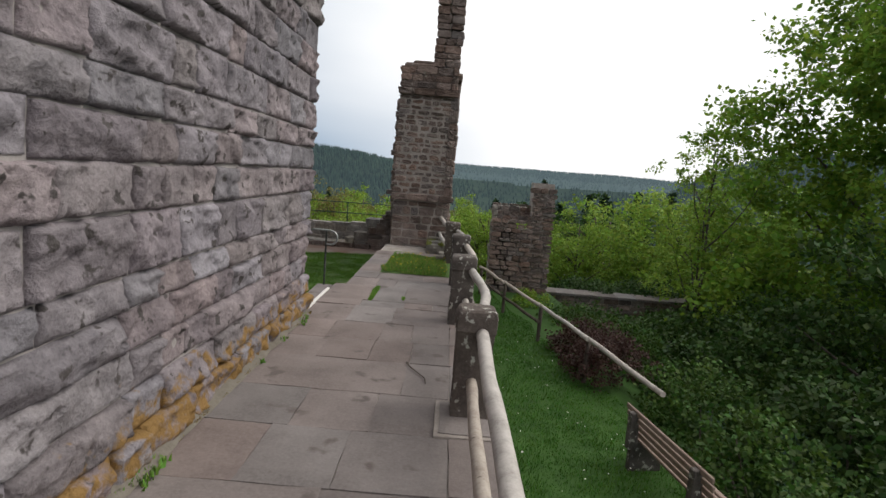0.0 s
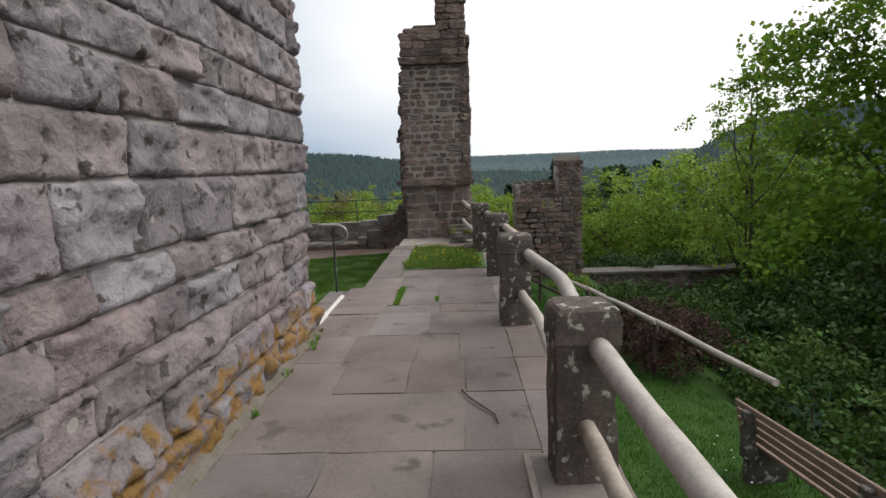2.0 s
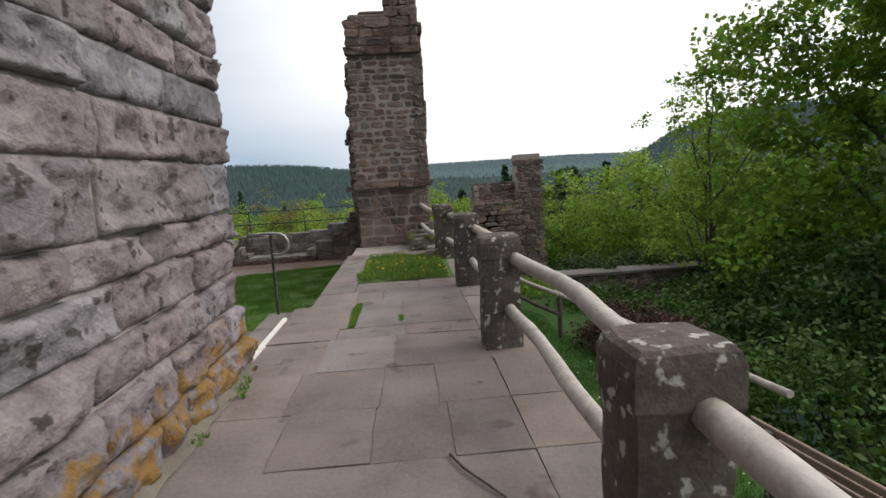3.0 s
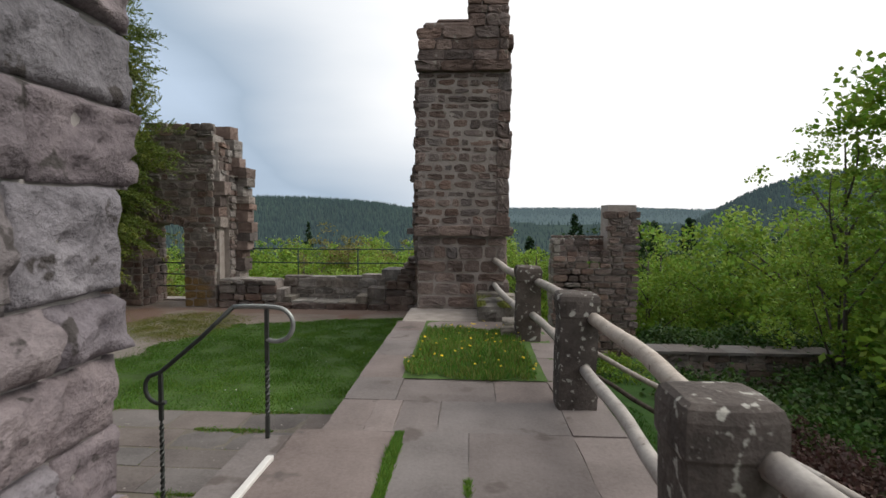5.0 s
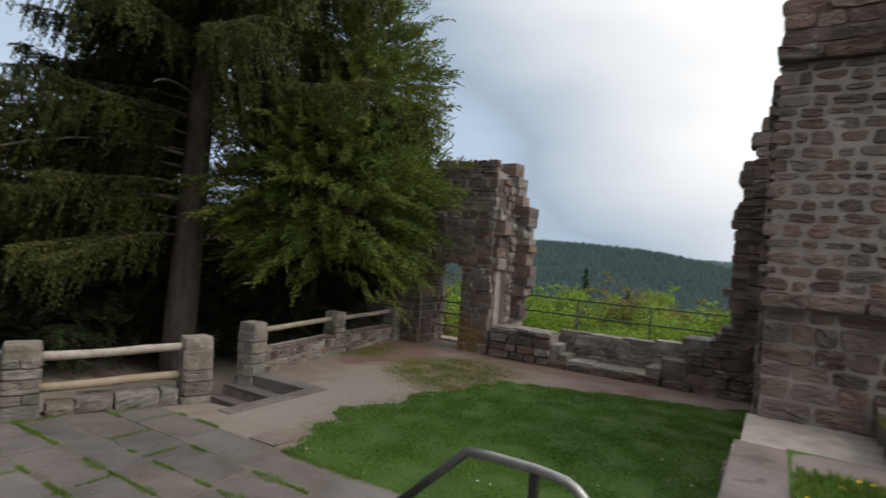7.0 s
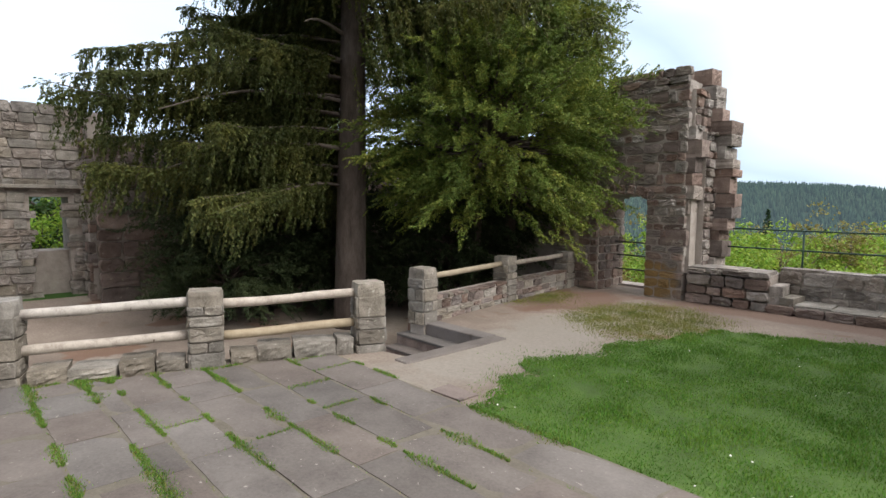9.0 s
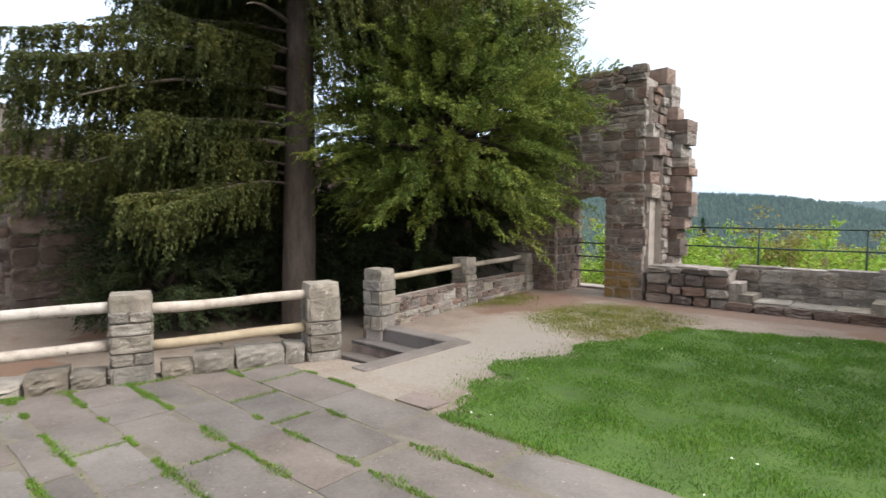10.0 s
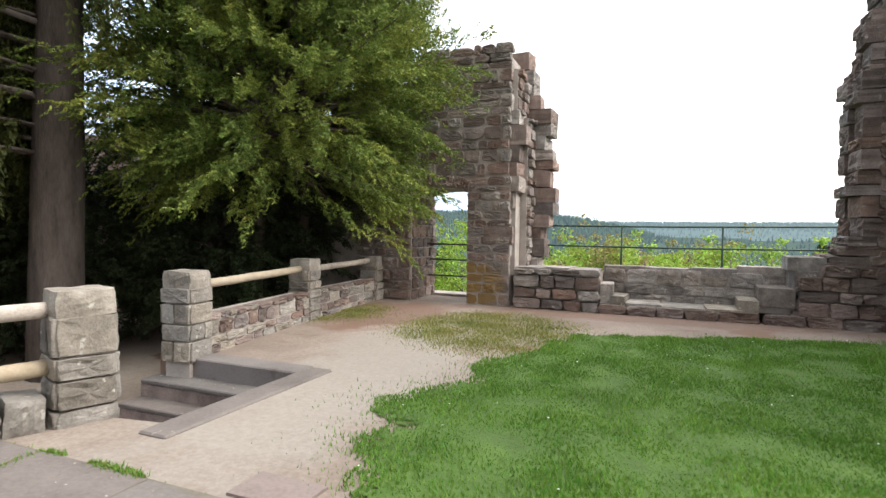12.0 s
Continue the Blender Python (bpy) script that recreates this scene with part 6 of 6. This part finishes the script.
def shrub(x, y, z, rx, rz, count, leaf, material, seed, label):
    """A dense shrub: short stems and leaf clumps over an uneven dome."""
    rnd = random.Random(seed)
    bush = thing("shrub", label, "shrub", group="shrubs on the slope")
    bush.location = (x, y, z)
    cs, sp, rows = [], [], []
    for i in range(count):
        a, e = rnd.uniform(0, 6.283), math.asin(rnd.uniform(-0.35, 1))
        k = rnd.uniform(0.6, 1.0) * (1 + 0.3 * noise.noise((math.cos(a) * 1.6 + seed, math.sin(a) * 1.6, e * 2)))
        cs.append((rx * k * math.cos(a) * math.cos(e), rx * k * math.sin(a) * math.cos(e), rz * k * math.sin(e)))
        sp.append(rx * rnd.uniform(0.12, 0.22))
    for i in range(6):
        c = cs[rnd.randrange(len(cs))]
        rows.append((limb_points((0, 0, -rz * 0.9), c, 0.1, 5, rnd), 0.03, 0.008))
    tagged(part("stem_mass", join_tubes("stem_mass", rows, M["bark"], 5), bush), kind="stuff")
    part("leaves", leaf_cloud("leaves", cs, sp, 34, leaf, M[material], seed), bush)
    return bush


def frond(rs, base, way, length, width, droop, m, needle):
    """Needles of one flat, drooping spray: middles, directions and lengths."""
    way = Vector(way).normalized()
    side = way.cross(Vector((0, 0, 1)))
    side = side.normalized() if side.length > 0.2 else Vector((rs.normal(), rs.normal(), 0)).normalized()
    u = rs.uniform(0, 1, m) ** 0.85
    s = rs.uniform(-1, 1, m) * width * np.sqrt(np.maximum(0.03, 1 - u)) * np.minimum(1, 0.35 + 2 * u)
    c = np.array(base)[None, :] + np.array(way)[None, :] * (length * u)[:, None] + np.array(side)[None, :] * s[:, None]
    c[:, 2] -= droop * u * u + 0.35 * np.abs(s)
    c += rs.normal(0, 0.012, c.shape)
    al = np.array(way)[None, :] * 0.9 + np.array(side)[None, :] * np.sign(s)[:, None] * 0.75 + rs.normal(0, 0.3, c.shape)
    al[:, 2] -= 1.1 * droop / max(0.1, length) * u + 0.2
    return c, al, needle * rs.uniform(0.6, 1.25, m)


def spruce_tree(x, y, z):
    """A tall spruce: tiers of drooping boughs hung with short needle sprays, its lower trunk bare towards the court."""
    rnd, rs = random.Random(17), np.random.RandomState(17)
    tree = thing("spruce", "tall dark spruce with drooping boughs and a bare lower trunk", "tree")
    tree.location = (x, y, z)
    h = 21.0
    part("trunk", tube("trunk", limb_points((0, 0, -0.5), (0.15, 0.1, h), 0.12, 14, rnd), 0.35, M["bark"], 14, 0.10, 0.04), tree, "straight grey-brown trunk")
    rows, sprays = [], []
    # dead, pale limbs without needles
    for zl, a, ln in ((3.55, -2.0, 3.4), (4.5, -1.85, 3.6), (3.0, -2.5, 2.2), (5.3, -2.2, 2.8), (4.1, 0.9, 1.6), (5.8, -1.2, 2.0)):
        pts = [Vector((math.cos(a + 0.25 * t) * ln * t, math.sin(a + 0.25 * t) * ln * t, zl + 0.05 * ln * math.sin(3 * t) - 0.16 * ln * t * t)) for t in (0, 0.2, 0.4, 0.6, 0.8, 1.0)]
        part("bare_limb", tube("bare_limb", pts, 0.045, M["limb"], 7, 0.15, 0.01), tree, "dead pale limb without needles")
    zz = 2.8
    while zz < h - 0.4:
        n = 7 if zz < 11 else 6
        a0 = rnd.uniform(0, 6.28)
        for k in range(n + (3 if zz < 8.5 else 0)):
            a = a0 + 6.283 * k / n + rnd.uniform(-0.4, 0.4) if k < n else -2.3 + rnd.uniform(-0.75, 0.75)
            ln = 5.7 * max(0.05, 1 - (zz / h)) ** 0.75 * rnd.uniform(0.6, 1.1) * (1.0 if k < n else 0.62) * (0.85 if math.cos(a + 2.16) > 0.5 and zz > 6 else 1.0)
            bare = 0.1
            if zz < 7.6:
                toward = math.cos(a + 0.6)
                if zz < 5.6 and math.cos(a - 0.98) > 0.05:
                    continue
                if (toward > 0.72 and zz < 6.6) or (toward > 0.3 and rnd.random() < 0.3):
                    continue
                if toward < -0.75 and 4.0 < zz < 7.2 and rnd.random() < 0.5:
                    continue
                bare = 0.16 if toward > 0.0 else 0.08
            drop = rnd.uniform(0.15, 0.4) * ln
            twist = rnd.uniform(-0.25, 0.25)
            pts = [Vector((math.cos(a + twist * t * t) * ln * t, math.sin(a + twist * t * t) * ln * t, zz + 0.12 * ln * t - drop * t * t + 0.12 * ln * t ** 5)) for t in (0, 0.2, 0.4, 0.6, 0.8, 1.0)]
            r0 = 0.03 * (0.4 + ln / 5)
            if zz < 7.5:
                part("limb", tube("limb", pts, r0, M["bark"], 6, 0.12, 0.006), tree)
            else:
                rows.append((pts, r0, 0.006))
            for s in range(int((46 if zz < 11 else 28) * (1.25 if math.cos(a + 2.16) > 0.2 else 1.0) * ln / 3) + 9):
                t = rnd.uniform(bare, 1.0)
                i = min(4, int(t * 5))
                p = pts[i].lerp(pts[i + 1], t * 5 - i)
                out = Vector((math.cos(a), math.sin(a), 0))
                lat = Vector((-math.sin(a), math.cos(a), 0)) * rnd.choice((-1, 1))
                # flat side sprays along the bough, then short curtains under them
                w = 0.14 + 0.30 * ln * t * (1.15 - t)
                sprays.append(frond(rs, p, out * 0.75 + lat * rnd.uniform(0.4, 1.1), w * rnd.uniform(0.7, 1.3), 0.13, 0.3 * w + 0.03, 30, 0.08))
                for q in range(2):
                    f = rnd.uniform(0.1, 1.0)
                    b0 = p + (out * 0.55 + lat * 0.75) * w * f - Vector((0, 0, 0.28 * w * f))
                    hang = rnd.uniform(0.14, 0.42) if rnd.random() < (0.68 if zz < 9.5 else 0.9) else rnd.uniform(0.45, 1.0)
                    sprays.append(frond(rs, b0, out * 0.22 + lat * rnd.uniform(-0.15, 0.25) - Vector((0, 0, 1)), hang, 0.04 + 0.05 * hang, 0.0, int(18 + 44 * hang), 0.078))
            sprays.append(frond(rs, pts[3], pts[5] - pts[3], (pts[5] - pts[3]).length * 1.05, 0.10, 0.0, 46, 0.075))
        zz += 0.36 if zz < 10.5 else 0.5
    # longer yellowish curtains hang beside the trunk over the parapet
    for k in range(90):
        a, r = rnd.uniform(-0.5, 1.25), rnd.uniform(1.1, 2.6)
        sprays.append(frond(rs, (math.cos(a) * r, math.sin(a) * r, rnd.uniform(5.0, 7.6)), (0.1, 0.1, -1), rnd.uniform(0.7, 1.5), 0.09, 0.0, 110, 0.07))
    tagged(part("upper_limbs", join_tubes("upper_limbs", rows, M["bark"], 5), tree, "bare grey drooping limbs"), kind="stuff")
    c, al, ln = (np.concatenate([f[i] for f in sprays]) for i in range(3))
    al = unit(al)
    sd = unit(np.cross(al, rs.normal(0, 1, c.shape)))
    part("needles", fast_mesh("needles", leaf_quads(c, al, sd, ln, ln * 0.34), np.arange(4 * len(c)), 4, M["spruce"]), tree)
    return tree


def yew_tree(x, y, z, rx, ry, rz, boughs, seed, label, material="yew"):
    """A yew: boughs that arch out of a dark middle, each with its own feathery, drooping sprays."""
    rnd, rs = random.Random(seed), np.random.RandomState(seed)
    tree = thing("yew", label, "tree")
    tree.location = (x, y, z)
    rows, sprays = [], []
    back = (-0.45 * rx, 0.3 * ry)
    part("trunk", tube("trunk", limb_points((*back, -4.9 if rz > 2 else -rz - 1.4), (0, 0, rz * 0.6), 0.2, 8, rnd), 0.14, M["bark"], 9, 0.15, 0.05), tree)
    for i in range(boughs):
        a, e = rnd.uniform(0, 6.283), math.asin(rnd.uniform(-0.75, 1))
        d = Vector((math.cos(a) * math.cos(e), math.sin(a) * math.cos(e), math.sin(e)))
        k = rnd.uniform(0.55, 1.0) ** 0.5 * (1 + 0.38 * noise.noise(d * 2.3 + Vector((seed, 0, 0))) + rnd.uniform(-0.12, 0.16))
        tip = Vector((d.x * rx * k, d.y * ry * k, d.z * rz * k))
        way = Vector((d.x, d.y, 0.15 + 0.55 * d.z)).normalized()
        ln = rnd.uniform(0.7, 1.3)
        start = tip - way * ln * 0.7
        if i % 7 == 0:
            rows.append((limb_points((0, 0, tip.z * 0.4 - 0.4), start, 0.2, 6, rnd), 0.04, 0.01))
            rows.append((limb_points(start, tip, 0.03, 5, rnd), 0.012, 0.004))
        lat = way.cross(Vector((0, 0, 1))).normalized()
        up = rnd.random() < 0.35 + 0.4 * d.z
        for s in range(14):
            t = (s + rnd.random()) / 14
            p = start + way * ln * t - Vector((0, 0, 0.28 * ln * t * t))
            sw = rnd.choice((-1, 1))
            wy = way * rnd.uniform(0.5, 1.0) + lat * sw * rnd.uniform(0.25, 1.0) * (1.1 - t) + Vector((0, 0, rnd.uniform(0.3, 1.1) if up else rnd.uniform(-0.5, 0.3)))
            fl = rnd.uniform(0.16, 0.36)
            sprays.append(frond(rs, p, wy, fl, 0.06, 0.01 if up else fl * rnd.uniform(0.15, 0.5), 30, 0.058))
    tagged(part("limb_mass", join_tubes("limb_mass", rows, M["bark"], 6), tree), kind="stuff")
    c, al, ln = (np.concatenate([f[i] for f in sprays]) for i in range(3))
    al = unit(al)
    sd = unit(np.cross(al, rs.normal(0, 1, c.shape)))
    part("needles", fast_mesh("needles", leaf_quads(c, al, sd, ln, ln * 0.36), np.arange(4 * len(c)), 4, M[material]), tree)
    return tree


spruce_tree(-11.9, 13.75, -1.5)
yew_tree(-10.2, 16.2, 2.5, 2.6, 2.6, 2.5, 1080, 3, "dense green yew hanging over the parapet wall")
yew_tree(-9.95, 17.0, 5.0, 1.75, 1.8, 3.0, 640, 9, "tall feathery yew beside the spruce")
# added foliage with shade in its colour, filling the darkness under the trees
yew_tree(-14.8, 13.4, 0.4, 1.8, 2.8, 2.2, 420, 10, "added yew thicket in painted shade behind the spruce", "shade_toned_yew")
yew_tree(-11.7, 17.6, 1.9, 1.9, 1.3, 2.9, 560, 5, "added yew in painted shade against the north wall", "shade_toned_yew")
yew_tree(-11.9, 16.6, 0.1, 1.5, 1.5, 1.8, 380, 21, "added yew undergrowth in painted shade behind the parapet", "shade_toned_yew")
yew_tree(-13.9, 12.0, -0.5, 1.3, 1.3, 1.0, 200, 7, "added low yew bush in painted shade in the lower court", "shade_toned_yew")
yew_tree(-13.9, 15.2, 0.0, 1.6, 2.0, 1.7, 300, 8, "low yew bush in painted shade under the spruce", "shade_toned_yew")

# big maple and its neighbours on the east slope
m1 = broadleaf("large maple in fresh dark green leaf", 17.5, 5.0, 3.0, 820, 80, 0.20, "maple", 11, 0.26)
m1.location = (13.6, 16.4, -7.5)
m2 = broadleaf("slender tree with thin spring foliage", 10.4, 2.0, 2.8, 210, 46, 0.11, "fresh", 12, 0.10)
m2.location = (9.3, 19.5, -6.0)
m3 = broadleaf("broad green tree on the slope", 12.4, 4.9, 2.0, 480, 70, 0.18, "fresh", 13, 0.2)
m3.location = (12.5, 26.5, -9.5)
# m4 and m5 carry the slope's shade in their leaf colour
m4 = broadleaf("leafy tree in painted shade close to the slope path", 8.0, 3.4, 0.8, 260, 60, 0.15, "shade_toned_leaf", 14, 0.16)
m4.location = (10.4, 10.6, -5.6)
m5 = broadleaf("leafy tree in painted shade on the east slope", 7.0, 3.2, 0.6, 240, 60, 0.15, "shade_toned_leaf", 15, 0.16)
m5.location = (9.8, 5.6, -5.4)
t_fresh = broadleaf("bright green tree below the castle hill", 10.0, 3.2, 1.5, 330, 52, 0.15, "fresh", 16, 0.16)
t_fresh.location = (-9.0, 33.0, -9.6)
t_russet = broadleaf("russet-green tree below the castle hill", 9.0, 3.4, 1.2, 300, 52, 0.15, "russet", 17, 0.16)
t_russet.location = (-6.6, 38.0, -9.2)
t_dark = broadleaf("dark green tree in the valley", 12.0, 3.6, 1.0, 320, 52, 0.19, "shade_toned_leaf", 18, 0.2)
t_dark.location = (7.4, 32.0, -12.2)


def conifer(label, h, r, seed):
    """A slim spruce on the slope: a straight trunk with whorls of drooping, needled boughs that shorten to the tip."""
    rnd, rs = random.Random(seed), np.random.RandomState(seed)
    tree = thing("conifer", label, "tree")
    rows, sprays, z = [([Vector((0, 0, -0.5 + (h + 0.4) * i / 6)) for i in range(7)], 0.16, 0.02)], [], 0.14 * h
    while z < h - 0.1:
        a = rnd.uniform(0, 6.283)
        ln = max(0.12, r * (1 - z / h) ** 0.9 * rnd.uniform(0.5, 1.15))
        tip = Vector((math.cos(a) * ln, math.sin(a) * ln, z + rnd.uniform(-0.25, 0.1) * ln))
        rows.append(([Vector((0, 0, z)), Vector((tip.x * 0.5, tip.y * 0.5, z + 0.02)), tip], 0.03, 0.006))
        for q in range(6):
            b0 = Vector((0, 0, z)).lerp(tip, 0.05 + 0.17 * q)
            way = Vector((math.cos(a + rnd.uniform(-0.9, 0.9)), math.sin(a + rnd.uniform(-0.9, 0.9)), rnd.uniform(-0.7, 0.3)))
            sprays.append(frond(rs, b0, way, 0.2 + 0.25 * ln, 0.2, 0.25 * ln, 14, 0.24))
        z += 0.075
    part("trunk", join_tubes("trunk", rows, M["bark"], 5), tree)
    c, al, ln = (np.concatenate([f[i] for f in sprays]) for i in range(3))
    al = unit(al)
    sd = unit(np.cross(al, rs.normal(0, 1, c.shape)))
    part("needles", fast_mesh("needles", leaf_quads(c, al, sd, ln, ln * 0.4), np.arange(4 * len(c)), 4, M["conifer"]), tree)
    return tree


t_fir = conifer("dark slim conifer in the valley", 14.0, 3.0, 19)
t_fir.location = (11.2, 43.5, -12.8)
for ob in (t_fresh, t_russet, t_dark, t_fir):
    tagged(ob, group="trees below the castle hill")
# (tree, x, y, height of its top, size)
NEAR_TREES = [(t_fresh, -4.2, 33, 0.25, 0.9), (t_fresh, -2.2, 30, 0.45, 0.8), (t_fresh, -7.6, 30, 0.15, 0.8), (t_russet, -3.2, 37, 0.45, 0.9), (t_fresh, -0.9, 32, 0.35, 0.85), (t_fresh, 0.6, 34, 0.45, 0.9), (t_fresh, -5.6, 36, 0.65, 1.0), (t_fresh, -12.5, 31, 0.3, 0.95), (t_russet, -9.8, 41, -0.55, 1.0), (t_fresh, -9.3, 25.5, 1.05, 0.7), (t_fresh, 1.6, 25.5, 0.5, 0.55), (t_fresh, -0.5, 36, -0.85, 0.9),
              (t_fresh, 5.0, 27, -1.2, 0.8), (t_fresh, 4.2, 34, -0.2, 0.9), (t_dark, 3.6, 40, -0.2, 1.0), (t_fresh, 8.5, 24, -1.5, 0.8), (t_dark, 6.8, 42, 0.4, 1.0), (t_dark, 11.5, 40, 0.8, 1.1), (t_fresh, 10.0, 33, -1.2, 0.9), (t_dark, 17.0, 34, 1.6, 1.1),
              (t_fresh, 15.5, 24, 2.2, 1.0), (t_dark, 20.0, 22, 4, 1.2), (t_fresh, -16, 36, -0.6, 1.0), (t_fresh, -6.2, 29.5, -0.35, 0.7), (t_russet, -15, 27, 0.2, 0.9), (t_dark, -26.5, 10.5, 4.6, 0.9), (t_fresh, -25, 6.5, 3.6, 0.8), (t_fresh, -23.5, 9.2, 1.6, 0.7), (t_dark, 17.5, 11.0, 5, 1.2),
              (t_fresh, 6.6, 26.5, 0.5, 0.75), (t_fresh, 8.3, 30, 0.9, 0.9), (t_fir, 12.6, 44.5, 1.3, 1.0), (t_fir, 13.8, 47, 0.6, 1.0), (t_fir, 9.4, 46, 0.2, 0.95), (t_fir, 16.5, 48, 1.6, 1.1), (t_fir, 7.0, 50, -0.2, 1.0), (t_fir, 18.6, 46, 1.8, 1.0), (t_fir, 4.2, 48, 0, 1.0), (t_fresh, 2.0, 25, 1, 0.6), (t_fresh, -4.9, 28, 0.15, 0.7), (t_russet, -6.9, 33, 0.65, 0.85)]
for src, x, y, top, k in NEAR_TREES:
    hgt = {t_fresh: 10.0, t_russet: 9.0, t_dark: 12.0, t_fir: 14.0}[src] * k
    copy_thing(src, pose(x, y, top - hgt, 0, 0, (x * 97 + y * 31) % 360) @ Matrix.Diagonal((k, k, k, 1)))
rnd = random.Random(91)
for i in range(120):
    az, r = rnd.uniform(-62, 75), rnd.uniform(48, 210)
    x, y = VIEW.x - r * math.sin(radians(az)), VIEW.y + r * math.cos(radians(az))
    k = rnd.uniform(1.0, 1.5)
    src = rnd.choice((t_dark, t_fir, t_fresh, t_fresh, t_russet) if az > -8 else (t_dark, t_fir, t_fresh, t_fresh))
    gz = ground_z(x, y)
    line = 1.0 - (0.022 + 0.05 * rnd.random()) * r
    z = max(gz - 1.0, line - 11.0 * k)
    copy_thing(src, pose(x, y, min(z, line - 9 * k), 0, 0, rnd.uniform(0, 360)) @ Matrix.Diagonal((k, k, k, 1)))

SHRUBS = [(4.55, 5.0, -2.1, 1.05, 0.95), (4.75, 7.0, -2.1, 1.15, 1.0), (4.9, 9.2, -2.2, 1.2, 1.05), (4.5, 12.6, -2.2, 1.1, 0.95), (3.9, 15.2, -2.3, 1.1, 0.8), (6.5, 5.6, -2.4, 1.6, 1.4), (6.9, 8.4, -2.4, 1.8, 1.6), (7.0, 11.4, -2.5, 1.9, 1.6),
          (6.3, 14.6, -2.8, 1.8, 1.3), (6.8, 2.6, -2.4, 1.7, 1.5), (9.0, 14.0, -2.6, 2.3, 2.0), (8.8, 18.4, -3.4, 2.0, 1.2), (5.2, 17.8, -3.2, 1.5, 0.9), (4.6, 2.6, -2.2, 1.2, 1.0), (6.0, 21.6, -2.7, 1.6, 0.8), (8.8, 21.8, -2.7, 1.8, 0.9)]
for i, (x, y, z, r, rz) in enumerate(SHRUBS):
    # larger shrubs get the leaf colour with painted shade, the small ones the hedge green
    shrub(x, y, z, r, rz, int(95 * r), 0.085 if r < 1.4 else 0.12, "hedge" if r < 1.4 else "shade_toned_leaf", 400 + i, "leafy green shrub on the slope below the lawn")
shrub(3.5, 10.5, -1.7, 0.85, 0.6, 150, 0.06, "red_leaf", 430, "purple-leaved shrub beside the log fence")
shrub(3.5, 11.9, -1.8, 0.85, 0.55, 150, 0.06, "red_leaf", 431, "purple-leaved shrub beside the log fence")
shrub(2.9, 16.6, -2.0, 0.7, 0.45, 60, 0.06, "fresh", 432, "yellow-green shrub at the foot of the ruin")
